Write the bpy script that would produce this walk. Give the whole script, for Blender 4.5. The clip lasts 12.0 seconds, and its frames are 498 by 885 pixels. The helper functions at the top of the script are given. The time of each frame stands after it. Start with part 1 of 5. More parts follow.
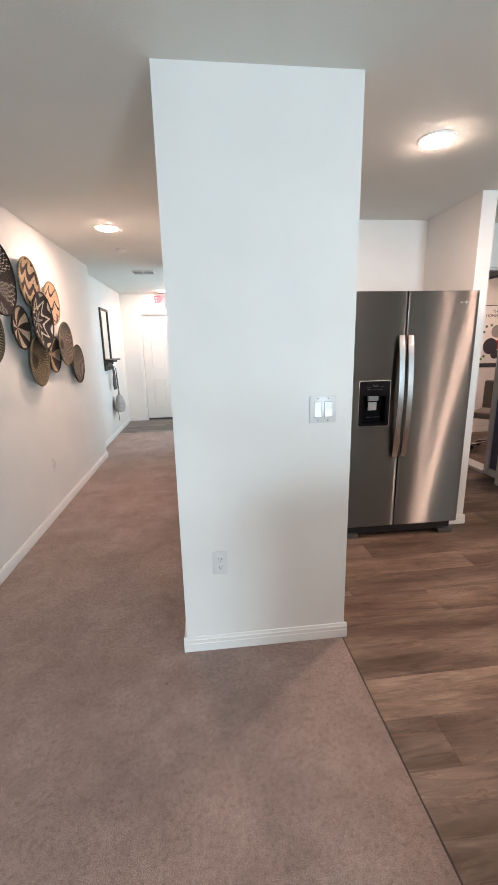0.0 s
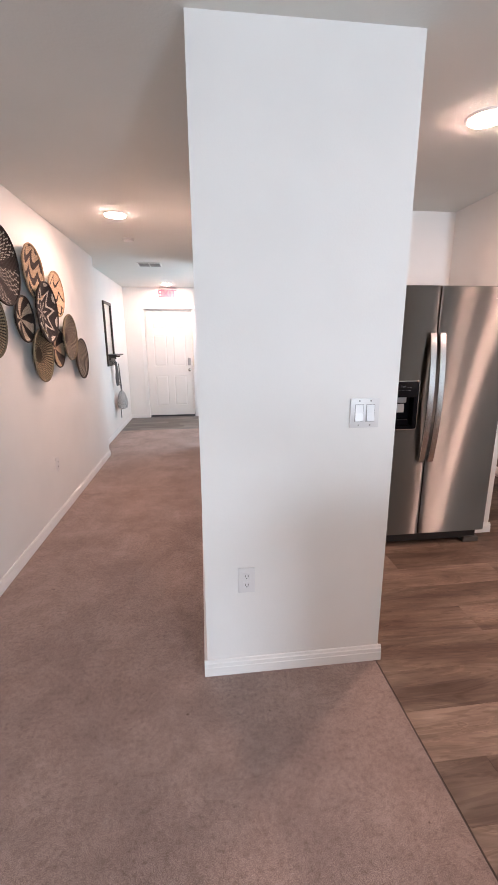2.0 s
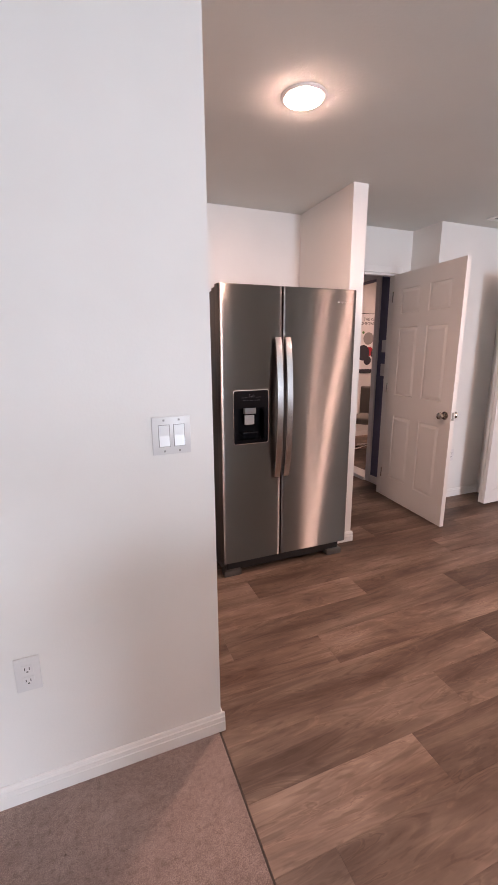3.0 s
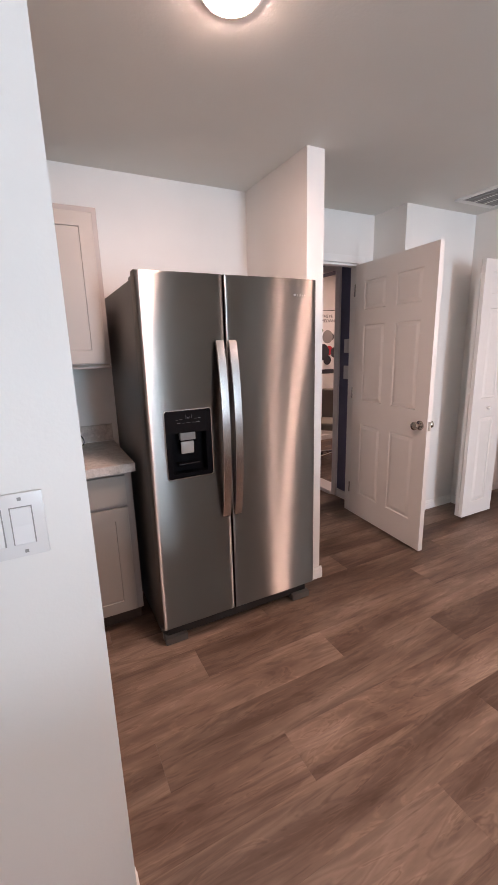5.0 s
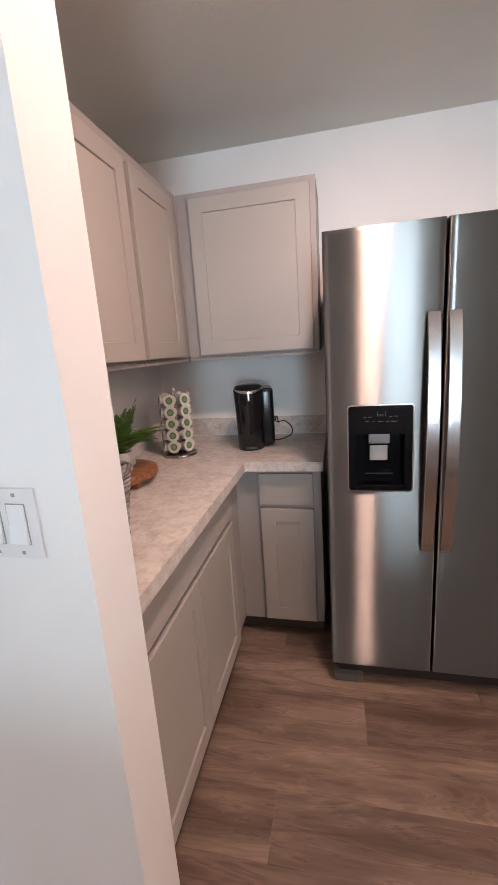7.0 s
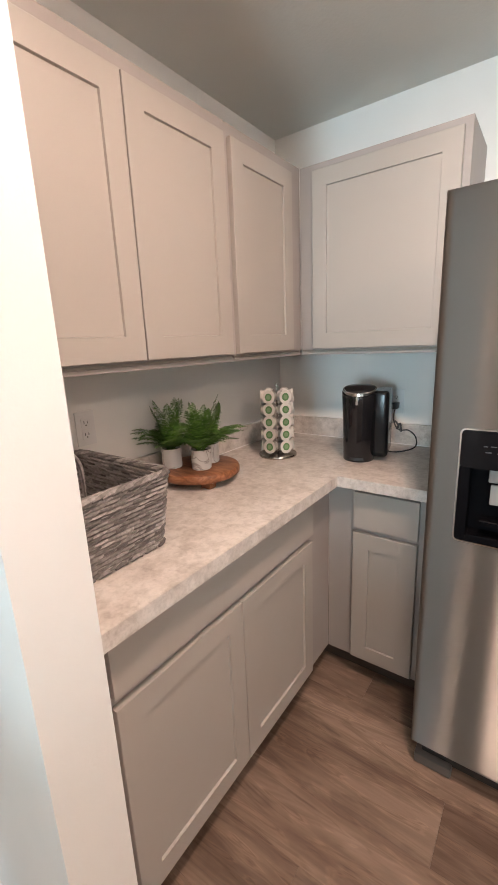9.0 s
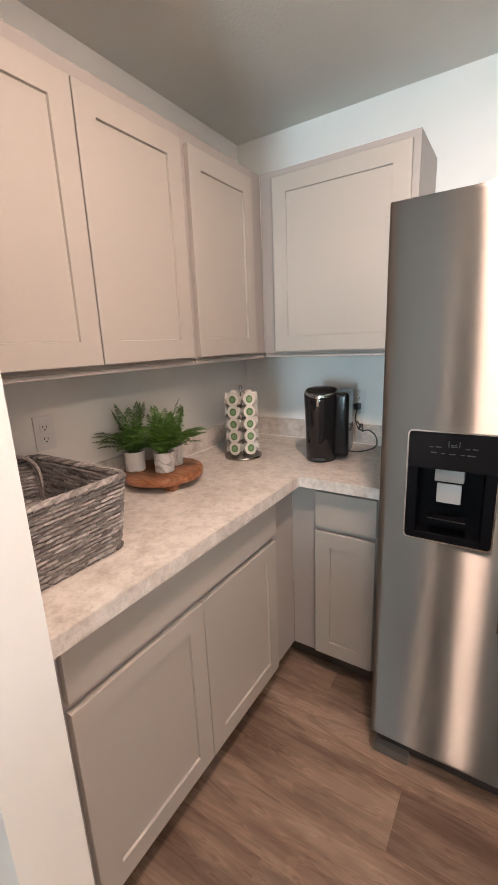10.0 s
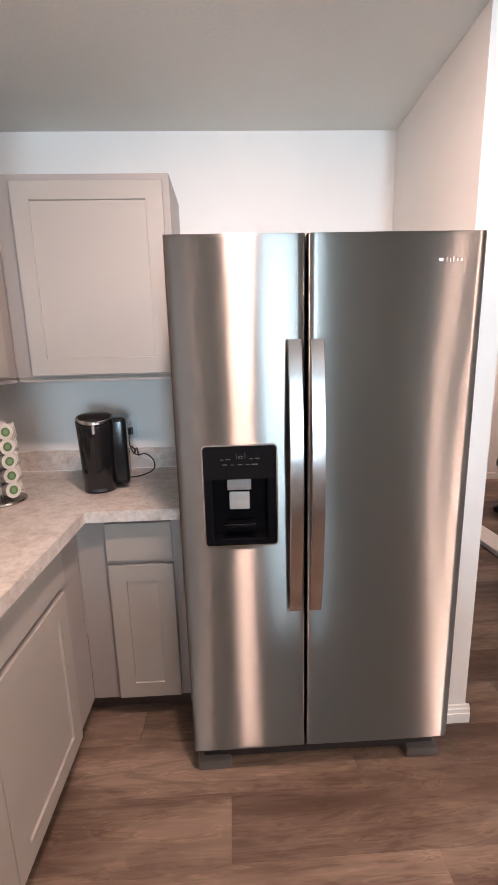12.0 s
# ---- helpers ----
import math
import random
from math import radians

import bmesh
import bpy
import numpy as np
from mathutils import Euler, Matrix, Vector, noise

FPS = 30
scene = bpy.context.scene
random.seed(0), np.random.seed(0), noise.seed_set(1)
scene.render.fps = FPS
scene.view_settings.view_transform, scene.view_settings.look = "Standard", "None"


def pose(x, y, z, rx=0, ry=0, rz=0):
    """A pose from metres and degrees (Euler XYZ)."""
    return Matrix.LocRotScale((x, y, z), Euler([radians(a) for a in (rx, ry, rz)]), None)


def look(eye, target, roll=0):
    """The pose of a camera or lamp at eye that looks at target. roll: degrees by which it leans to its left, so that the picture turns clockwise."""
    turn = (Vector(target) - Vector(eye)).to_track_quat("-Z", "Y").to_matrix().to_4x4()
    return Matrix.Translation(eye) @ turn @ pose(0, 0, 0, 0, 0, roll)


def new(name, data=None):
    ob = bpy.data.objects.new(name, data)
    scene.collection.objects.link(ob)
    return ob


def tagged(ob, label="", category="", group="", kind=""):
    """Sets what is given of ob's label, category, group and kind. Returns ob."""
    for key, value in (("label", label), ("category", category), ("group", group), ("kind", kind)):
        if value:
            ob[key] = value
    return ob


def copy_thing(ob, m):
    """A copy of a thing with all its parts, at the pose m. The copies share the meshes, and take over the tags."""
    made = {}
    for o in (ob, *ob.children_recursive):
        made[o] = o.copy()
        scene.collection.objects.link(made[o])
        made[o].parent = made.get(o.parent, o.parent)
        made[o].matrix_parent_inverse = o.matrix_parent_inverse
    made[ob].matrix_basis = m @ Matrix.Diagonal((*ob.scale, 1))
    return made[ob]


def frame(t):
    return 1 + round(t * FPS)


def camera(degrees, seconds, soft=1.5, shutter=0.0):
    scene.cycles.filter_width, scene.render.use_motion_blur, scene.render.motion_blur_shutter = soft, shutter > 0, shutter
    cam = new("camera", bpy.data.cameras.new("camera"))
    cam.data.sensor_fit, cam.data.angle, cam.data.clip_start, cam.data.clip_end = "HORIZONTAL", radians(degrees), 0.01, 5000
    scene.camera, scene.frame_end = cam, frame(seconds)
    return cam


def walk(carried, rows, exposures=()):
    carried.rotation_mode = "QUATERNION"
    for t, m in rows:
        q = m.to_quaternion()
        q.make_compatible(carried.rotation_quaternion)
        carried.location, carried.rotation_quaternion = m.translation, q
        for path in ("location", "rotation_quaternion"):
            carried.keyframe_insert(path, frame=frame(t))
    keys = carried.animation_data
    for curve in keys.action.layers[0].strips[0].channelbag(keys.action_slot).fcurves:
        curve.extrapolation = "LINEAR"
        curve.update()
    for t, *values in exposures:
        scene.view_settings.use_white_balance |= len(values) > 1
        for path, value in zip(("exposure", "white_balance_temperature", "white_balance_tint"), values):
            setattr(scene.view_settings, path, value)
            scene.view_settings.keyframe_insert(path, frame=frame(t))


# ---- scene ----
cam = camera(63.0, 12.0)
PATH = [
    (0, (0.111, 0.111, 1.437), (0.323, 2.044, 0.969), -1.2),
    (0.5, (0.043, 0.146, 1.441), (0.003, 2.088, 0.964), -0.9),
    (1, (-0.032, 0.197, 1.445), (-0.096, 2.137, 0.963), -0.8),
    (1.5, (-0.067, 0.236, 1.445), (-0.035, 2.176, 0.96), -0.8),
    (2, (-0.01, 0.305, 1.431), (0.216, 2.233, 0.95), -0.4),
    (2.5, (0.25, 0.442, 1.405), (0.748, 2.326, 0.958), 0.0),
    (3, (0.395, 0.598, 1.413), (1.114, 2.41, 0.964), -0.4),
    (3.5, (0.46, 0.783, 1.422), (1.348, 2.519, 0.975), -1.2),
    (5.3, (0.758, 1.119, 1.447), (1.634, 2.857, 0.987), -1.8),
    (5.5, (0.795, 1.172, 1.422), (1.603, 2.949, 0.984), -2.3),
    (6, (0.892, 1.253, 1.4), (1.219, 3.178, 0.966), -2.9),
    (6.5, (1.024, 1.267, 1.406), (0.925, 3.214, 0.96), -3.2),
    (7, (1.136, 1.316, 1.398), (0.704, 3.217, 0.953), -3.9),
    (7.5, (1.158, 1.501, 1.388), (0.537, 3.358, 0.981), -2.8),
    (7.7, (1.085, 1.555, 1.39), (0.461, 3.418, 1.015), -1.7),
    (9.3, (1.378, 1.624, 1.423), (0.18, 3.151, 0.94), -2.7),
    (9.5, (1.387, 1.63, 1.424), (0.226, 3.185, 0.939), -2.6),
    (10, (1.396, 1.632, 1.429), (0.331, 3.257, 0.953), -2.4),
    (10.5, (1.393, 1.622, 1.433), (0.479, 3.34, 0.973), -2.1),
    (11, (1.384, 1.624, 1.433), (0.702, 3.452, 0.994), -2.0),
    (11.5, (1.321, 1.618, 1.442), (0.953, 3.538, 1.021), -1.9),
    (12, (1.262, 1.615, 1.423), (1.34, 3.574, 1.029), -1.5),
]
EXPOSURES = [(0, 0.76, 6450, 13), (1.5, 0.76, 6550, 20), (3, 0.665, 6950, 31), (5.5, 0.74, 6600, 23), (6.5, 0.73, 6550, 21), (7.5, 0.78, 6500, 19), (9.5, 1.15, 6400, 8), (12, 1.15, 6350, 17)]
walk(cam, [(t, look(eye, target, roll)) for t, eye, target, roll in PATH], EXPOSURES)

# ---- world and light ----
H = 2.41
world = bpy.data.worlds.new("world")
scene.world = world
world.use_nodes = True
sky = world.node_tree.nodes.new("ShaderNodeTexSky")
sky.sky_type, sky.sun_disc = "NISHITA", False
sky.sun_elevation, sky.sun_rotation = radians(52), radians(20)
world.node_tree.links.new(sky.outputs[0], world.node_tree.nodes["Background"].inputs[0])
world.node_tree.nodes["Background"].inputs[1].default_value = 0.12

sun = new("sun", bpy.data.lights.new("sun", "SUN"))
sun.data.energy, sun.data.angle, sun.data.color = 2.5, radians(0.5), (1, 0.95, 0.88)
sun.matrix_world = look((0, 0, 8), (-0.22 * 8, 0.6 * -8 + 8 * 1.1, 0))


def area(name, place, target, w, h, power, color):
    data = bpy.data.lights.new(name, "AREA")
    data.shape, data.size, data.size_y, data.energy, data.color = "RECTANGLE", w, h, power, color
    ob = new(name, data)
    ob.matrix_world = look(place, target)
    return ob


area("daylight_sliding_door", (2.44, -4.55, 1.05), (2.44, 0, 1.05), 0.85, 1.95, 142, (0.62, 0.87, 1.0))
# added fill through an unseen window, brightens the south-facing sides
area("fill_living_south", (-0.3, -4.6, 1.35), (-0.3, 0, 1.2), 1.1, 1.4, 9, (0.85, 0.93, 1.0))
area("daylight_foyer_window", (0.84, 6.75, 1.45), (-1.4, 6.75, 1.2), 1.0, 1.2, 18, (0.56, 0.86, 1.0))

# lights at (4.3, 5.0) and (0.6, -2.4) are unseen, added as fill
LAMPS = [(1.32, 2.30, 7), (3.1, 1.4, 7), (3.3, 0.4, 7), (4.05, 2.0, 7), (-0.63, 3.93, 7), (-0.54, 7.9, 6), (4.3, 5.0, 9), (0.6, -2.4, 7)]


# ---- materials ----
def shader(name, rough=0.6, metal=0.0, color=(0.8, 0.8, 0.8), spec=0.5):
    m = bpy.data.materials.new(name)
    m.use_nodes = True
    b = m.node_tree.nodes["Principled BSDF"]
    b.inputs["Base Color"].default_value = (*color, 1)
    b.inputs["Roughness"].default_value = rough
    b.inputs["Metallic"].default_value = metal
    b.inputs["Specular IOR Level"].default_value = spec
    return m, m.node_tree, b


def node(t, kind, **kw):
    n = t.nodes.new(kind)
    for k, v in kw.items():
        n.inputs[k.replace("_", " ")].default_value = v
    return n


def coords(t, scale=(1, 1, 1), world_space=False):
    mp = t.nodes.new("ShaderNodeMapping")
    mp.inputs["Scale"].default_value = scale
    if world_space:
        t.links.new(t.nodes.new("ShaderNodeNewGeometry").outputs["Position"], mp.inputs[0])
    else:
        t.links.new(t.nodes.new("ShaderNodeTexCoord").outputs["Object"], mp.inputs[0])
    return mp.outputs[0]


def noise_tex(t, vec, scale, detail=4.0, rough=0.55):
    n = node(t, "ShaderNodeTexNoise", Scale=scale, Detail=detail, Roughness=rough)
    t.links.new(vec, n.inputs["Vector"])
    return n.outputs["Fac"]


def ramp(t, fac, stops):
    r = t.nodes.new("ShaderNodeValToRGB")
    while len(r.color_ramp.elements) < len(stops):
        r.color_ramp.elements.new(0.5)
    for e, (p, c) in zip(r.color_ramp.elements, stops):
        e.position, e.color = p, (*c, 1)
    t.links.new(fac, r.inputs[0])
    return r.outputs[0]


def mix(t, fac, a, b, mode="MIX"):
    n = t.nodes.new("ShaderNodeMix")
    n.data_type, n.blend_type = "RGBA", mode
    for s, v in ((n.inputs[0], fac), (n.inputs[6], a), (n.inputs[7], b)):
        if hasattr(v, "links"):
            t.links.new(v, s)
        else:
            s.default_value = v if isinstance(v, (int, float)) else (*v, 1)
    return n.outputs[2]


def bump(t, b, height, strength, distance):
    n = node(t, "ShaderNodeBump", Strength=strength, Distance=distance)
    t.links.new(height, n.inputs["Height"])
    t.links.new(n.outputs[0], b.inputs["Normal"])
    return n


def rough_map(t, b, fac, lo, hi):
    n = node(t, "ShaderNodeMapRange")
    n.inputs["To Min"].default_value, n.inputs["To Max"].default_value = lo, hi
    t.links.new(fac, n.inputs[0])
    t.links.new(n.outputs[0], b.inputs["Roughness"])


def paint(name, color, rough=0.6, texture=0.15, grain=160.0, vary=0.04, spec=0.4):
    """Painted surface: slight blotches of tone, orange-peel relief."""
    m, t, b = shader(name, rough, 0, color, spec)
    v = coords(t, world_space=True)
    big = noise_tex(t, v, 1.7, 3)
    dark = tuple(c * (1 - vary) for c in color)
    light = tuple(min(c * (1 + vary * 0.6), 0.9) for c in color)
    t.links.new(ramp(t, big, [(0.3, dark), (0.7, light)]), b.inputs["Base Color"])
    bump(t, b, noise_tex(t, v, grain, 2), texture, 0.0012)
    rough_map(t, b, noise_tex(t, v, 9, 3), rough - 0.06, rough + 0.08)
    return m


M_WALL = paint("wall_paint", (0.78, 0.765, 0.735), 0.62, 0.25, 130)
M_CEIL = paint("ceiling_paint", (0.71, 0.71, 0.67), 0.8, 0.5, 85, 0.03, 0.2)
M_TRIM = paint("trim_paint", (0.80, 0.79, 0.765), 0.38, 0.06, 60, 0.02, 0.5)
M_DOOR = paint("door_paint", (0.77, 0.745, 0.71), 0.4, 0.15, 220, 0.03, 0.5)
M_BLUE = paint("slate_blue_paint", (0.135, 0.142, 0.225), 0.6, 0.2, 130, 0.06)
M_CAB = paint("cabinet_paint", (0.392, 0.362, 0.327), 0.42, 0.06, 250, 0.03, 0.5)
M_CABF = paint("cabinet_frame_paint", (0.345, 0.315, 0.295), 0.45, 0.06, 250, 0.03, 0.5)
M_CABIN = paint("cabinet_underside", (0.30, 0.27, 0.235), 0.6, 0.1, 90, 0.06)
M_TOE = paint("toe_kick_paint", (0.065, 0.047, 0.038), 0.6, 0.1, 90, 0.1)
M_PLASTIC, _t, _b = shader("white_plastic", 0.3, 0, (0.70, 0.69, 0.68))
M_ROCKER, _t, _b = shader("rocker_plastic", 0.25, 0, (0.76, 0.76, 0.76))
M_SLOT, _t, _b = shader("dark_slot", 0.6, 0, (0.03, 0.03, 0.03))
M_CHROME, _t, _b = shader("chrome", 0.12, 1, (0.72, 0.7, 0.68))
M_NICKEL, _t, _b = shader("satin_nickel", 0.24, 1, (0.50, 0.47, 0.43))
M_BLACK, _t, _b = shader("black_gloss_plastic", 0.07, 0, (0.012, 0.011, 0.012))
M_PANEL, _t, _b = shader("black_glass_panel", 0.1, 0, (0.006, 0.006, 0.007), 0.18)
M_BLACKD, _t, _b = shader("black_satin_plastic", 0.22, 0, (0.004, 0.004, 0.005), 0.08)
M_BLACKM, _t, _b = shader("black_matt_plastic", 0.45, 0, (0.02, 0.02, 0.021))
M_TANK, _t, _b = shader("smoky_black_plastic", 0.18, 0, (0.008, 0.008, 0.009), 0.3)
M_CHUTE, _t, _b = shader("chute_plastic", 0.4, 0, (0.16, 0.16, 0.16))
M_PRINT, _t, _b = shader("panel_print", 0.5, 0, (0.035, 0.036, 0.04))
M_FOOT, _t, _b = shader("foot_plastic", 0.4, 0, (0.10, 0.095, 0.09))
M_GREYPLAS, _t, _b = shader("grey_plastic", 0.4, 0, (0.30, 0.29, 0.28))
M_WHITEPAPER, _t, _b = shader("poster_paper", 0.5, 0, (0.82, 0.81, 0.79))
M_TEXT, _t, _b = shader("dark_print", 0.6, 0, (0.04, 0.04, 0.05))
M_RED, _t, _b = shader("red_print", 0.5, 0, (0.5, 0.03, 0.04))
M_LEAFPRINT, _t, _b = shader("green_print", 0.5, 0, (0.12, 0.25, 0.08))
M_SOIL, _t, _b = shader("soil", 0.9, 0, (0.03, 0.022, 0.016))
M_VENT, _t, _b = shader("vent_shadow", 0.8, 0, (0.12, 0.12, 0.12))
M_MIRROR, _t, _b = shader("mirror", 0.02, 1, (0.85, 0.86, 0.86))


def glow(name, color, strength):
    m, t, b = shader(name, 0.4, 0, color)
    b.inputs["Emission Color"].default_value = (*color, 1)
    b.inputs["Emission Strength"].default_value = strength
    return m


M_LAMP = glow("lamp_diffuser", (1.0, 0.725, 0.59), 235)
M_EXIT = glow("exit_letters", (1.0, 0.03, 0.07), 0.9)
M_EXITRED = glow("exit_panel", (0.8, 0.12, 0.14), 0.45)
M_EXITBODY, _t, _b = shader("exit_body", 0.4, 0, (0.72, 0.62, 0.61))


def carpet():
    m, t, b = shader("carpet", 0.95, 0, (0.3, 0.25, 0.2), 0.05)
    v = coords(t, world_space=True)
    tuft = noise_tex(t, v, 300, 4, 0.7)
    speck = noise_tex(t, v, 420, 2, 0.6)
    blot = noise_tex(t, v, 2.6, 6, 0.62)
    lay = noise_tex(t, v, 14, 4, 0.6)
    c = ramp(t, tuft, [(0.32, (0.22, 0.155, 0.135)), (0.5, (0.37, 0.278, 0.248)), (0.68, (0.50, 0.39, 0.35))])
    c = mix(t, 0.55, c, ramp(t, speck, [(0.35, (0.5, 0.5, 0.5)), (0.6, (1, 1, 1))]), "MULTIPLY")
    c = mix(t, 1.0, c, ramp(t, blot, [(0.34, (0.80, 0.79, 0.785)), (0.66, (1.12, 1.12, 1.12))]), "MULTIPLY")
    c = mix(t, 1.0, c, ramp(t, lay, [(0.3, (0.88, 0.88, 0.88)), (0.65, (1.04, 1.04, 1.04))]), "MULTIPLY")
    clump = noise_tex(t, v, 62, 4, 0.7)
    c = mix(t, 1.0, c, ramp(t, clump, [(0.32, (0.74, 0.73, 0.72)), (0.5, (1, 1, 1)), (0.68, (1.10, 1.10, 1.10))]), "MULTIPLY")
    fleck = noise_tex(t, v, 34, 2, 0.5)
    c = mix(t, 1.0, c, ramp(t, fleck, [(0.22, (0.5, 0.48, 0.46)), (0.26, (1, 1, 1))]), "MULTIPLY")
    t.links.new(c, b.inputs["Base Color"])
    b.inputs["Sheen Weight"].default_value = 0.12
    bump(t, b, tuft, 0.45, 0.002)
    return m


M_CARPET = carpet()


def plank(name, tones):
    """Vinyl plank with long cathedral grain; each board is tinted by its own random number."""
    m, t, b = shader(name, 0.42, 0, (0.2, 0.14, 0.1), 0.34)
    info = t.nodes.new("ShaderNodeObjectInfo")
    geo = t.nodes.new("ShaderNodeNewGeometry")
    off = t.nodes.new("ShaderNodeVectorMath")
    off.operation = "MULTIPLY"
    off.inputs[1].default_value = (17.0, 31.0, 5.0)
    t.links.new(info.outputs["Random"], off.inputs[0])
    add = t.nodes.new("ShaderNodeVectorMath")
    add.operation = "ADD"
    t.links.new(geo.outputs["Position"], add.inputs[0])
    t.links.new(off.outputs[0], add.inputs[1])

    def mapped(s):
        mp = t.nodes.new("ShaderNodeMapping")
        mp.inputs["Scale"].default_value = s
        t.links.new(add.outputs[0], mp.inputs[0])
        return mp.outputs[0]
    broad = noise_tex(t, mapped((1.3, 5.5, 1)), 1.0, 5, 0.58)
    wave = node(t, "ShaderNodeTexNoise", Scale=1.0, Detail=3.0, Roughness=0.45, Distortion=2.0)
    t.links.new(mapped((0.9, 8.0, 1)), wave.inputs["Vector"])
    fine = noise_tex(t, mapped((9, 190, 1)), 1.0, 4, 0.65)
    pore = noise_tex(t, mapped((40, 700, 1)), 1.0, 2, 0.6)
    c = ramp(t, broad, [(0.32, tones[0]), (0.48, tones[1]), (0.64, tones[2])])
    c = mix(t, 0.78, c, ramp(t, wave.outputs["Fac"], [(0.38, (0.68, 0.65, 0.63)), (0.46, (1.0, 1.0, 1.0)), (0.50, (0.80, 0.77, 0.75)), (0.54, (1.08, 1.07, 1.06)), (0.62, (0.88, 0.86, 0.85)), (0.70, (1.2, 1.19, 1.18))]), "MULTIPLY")
    figure = node(t, "ShaderNodeTexNoise", Scale=1.0, Detail=3.0, Roughness=0.5, Distortion=3.5)
    t.links.new(mapped((1.7, 10.0, 1)), figure.inputs["Vector"])
    c = mix(t, 0.62, c, ramp(t, figure.outputs["Fac"], [(0.35, (0.66, 0.63, 0.61)), (0.41, (1.0, 1.0, 1.0)), (0.55, (1.0, 1.0, 1.0)), (0.60, (1.36, 1.35, 1.33)), (0.64, (0.76, 0.73, 0.71)), (0.68, (1.2, 1.19, 1.18))]), "MULTIPLY")
    c = mix(t, 0.14, c, ramp(t, fine, [(0.3, (0.72, 0.70, 0.68)), (0.6, (1.05, 1.05, 1.05))]), "MULTIPLY")
    c = mix(t, 0.25, c, ramp(t, pore, [(0.3, (0.7, 0.7, 0.7)), (0.5, (1, 1, 1))]), "MULTIPLY")
    c = mix(t, 1.0, c, ramp(t, info.outputs["Random"], [(0.0, (0.62, 0.59, 0.57)), (0.3, (0.86, 0.84, 0.82)), (0.75, (1.03, 1.02, 1.0)), (1.0, (1.34, 1.33, 1.31))]), "MULTIPLY")
    t.links.new(c, b.inputs["Base Color"])
    rough_map(t, b, fine, 0.36, 0.54)
    bump(t, b, fine, 0.22, 0.0012)
    return m


M_PLANK = plank("wood_plank", [(0.112, 0.070, 0.051), (0.180, 0.124, 0.094), (0.278, 0.205, 0.161)])
M_PLANKGREY = plank("grey_plank", [(0.07, 0.062, 0.057), (0.12, 0.107, 0.098), (0.18, 0.163, 0.148)])


def laminate():
    m, t, b = shader("stone_laminate", 0.32, 0, (0.5, 0.46, 0.4), 0.45)
    v = coords(t, world_space=True)
    a = noise_tex(t, v, 15, 8, 0.68)
    n2 = node(t, "ShaderNodeTexNoise", Scale=38.0, Detail=6.0, Roughness=0.62, Distortion=0.5)
    t.links.new(v, n2.inputs["Vector"])
    sp = noise_tex(t, v, 130, 3, 0.6)
    c = ramp(t, a, [(0.32, (0.46, 0.415, 0.38)), (0.46, (0.56, 0.515, 0.475)), (0.58, (0.64, 0.60, 0.56)), (0.72, (0.55, 0.505, 0.47))])
    c = mix(t, 0.55, c, ramp(t, n2.outputs["Fac"], [(0.36, (0.74, 0.71, 0.68)), (0.50, (1, 1, 1)), (0.62, (1.12, 1.11, 1.1))]), "MULTIPLY")
    c = mix(t, 0.2, c, ramp(t, sp, [(0.36, (0.6, 0.58, 0.55)), (0.5, (1, 1, 1))]), "MULTIPLY")
    t.links.new(c, b.inputs["Base Color"])
    bump(t, b, sp, 0.1, 0.0006)
    return m


M_LAM = laminate()


def steel(name, base=(0.254, 0.234, 0.218), rough=0.28, aniso=1.0):
    """Stainless sheet with its brushing across the door (u runs along the brushing)."""
    m, t, b = shader(name, rough, 1, base)
    b.inputs["Anisotropic"].default_value = aniso
    tan = t.nodes.new("ShaderNodeTangent")
    tan.direction_type, tan.uv_map = "UV_MAP", "UVMap"
    t.links.new(tan.outputs[0], b.inputs["Tangent"])
    b.inputs["Anisotropic Rotation"].default_value = 0.25
    sm = noise_tex(t, coords(t, (2, 2, 1.2)), 1.0, 2, 0.5)
    c = ramp(t, sm, [(0.3, tuple(k * 0.95 for k in base)), (0.7, base)])
    n = node(t, "ShaderNodeBump", Strength=0.25, Distance=0.004)
    t.links.new(noise_tex(t, coords(t, (1.6, 1.6, 0.7)), 1.6, 1, 0.4), n.inputs["Height"])
    t.links.new(n.outputs[0], b.inputs["Normal"])
    # the brushing throws light far up and down, hardly sideways
    out = [k for k in t.nodes if k.type == "OUTPUT_MATERIAL"][0]
    g = node(t, "ShaderNodeBsdfAnisotropic", Roughness=0.34, Anisotropy=0.88, Rotation=0.0)
    g.inputs["Color"].default_value = (*[k * 1.12 for k in base], 1)
    t.links.new(tan.outputs[0], g.inputs["Tangent"])
    t.links.new(n.outputs[0], g.inputs["Normal"])
    mx = t.nodes.new("ShaderNodeMixShader")
    mx.inputs[0].default_value = 0.76
    t.links.new(b.outputs[0], mx.inputs[1])
    t.links.new(g.outputs[0], mx.inputs[2])
    t.links.new(mx.outputs[0], out.inputs["Surface"])
    return m


M_STEEL = steel("brushed_steel")
M_HANDLE, _t, _b = shader("handle_steel", 0.24, 1, (0.52, 0.505, 0.495))
_b.inputs["Anisotropic"].default_value = 0.55
_g = _t.nodes.new("ShaderNodeTangent")
_g.direction_type, _g.uv_map = "UV_MAP", "UVMap"
_t.links.new(_g.outputs[0], _b.inputs["Tangent"])
M_FRSIDE, _t, _b = shader("fridge_cabinet_grey", 0.42, 0.6, (0.17, 0.165, 0.16))
bump(_t, _b, noise_tex(_t, coords(_t), 260, 2), 0.2, 0.001)


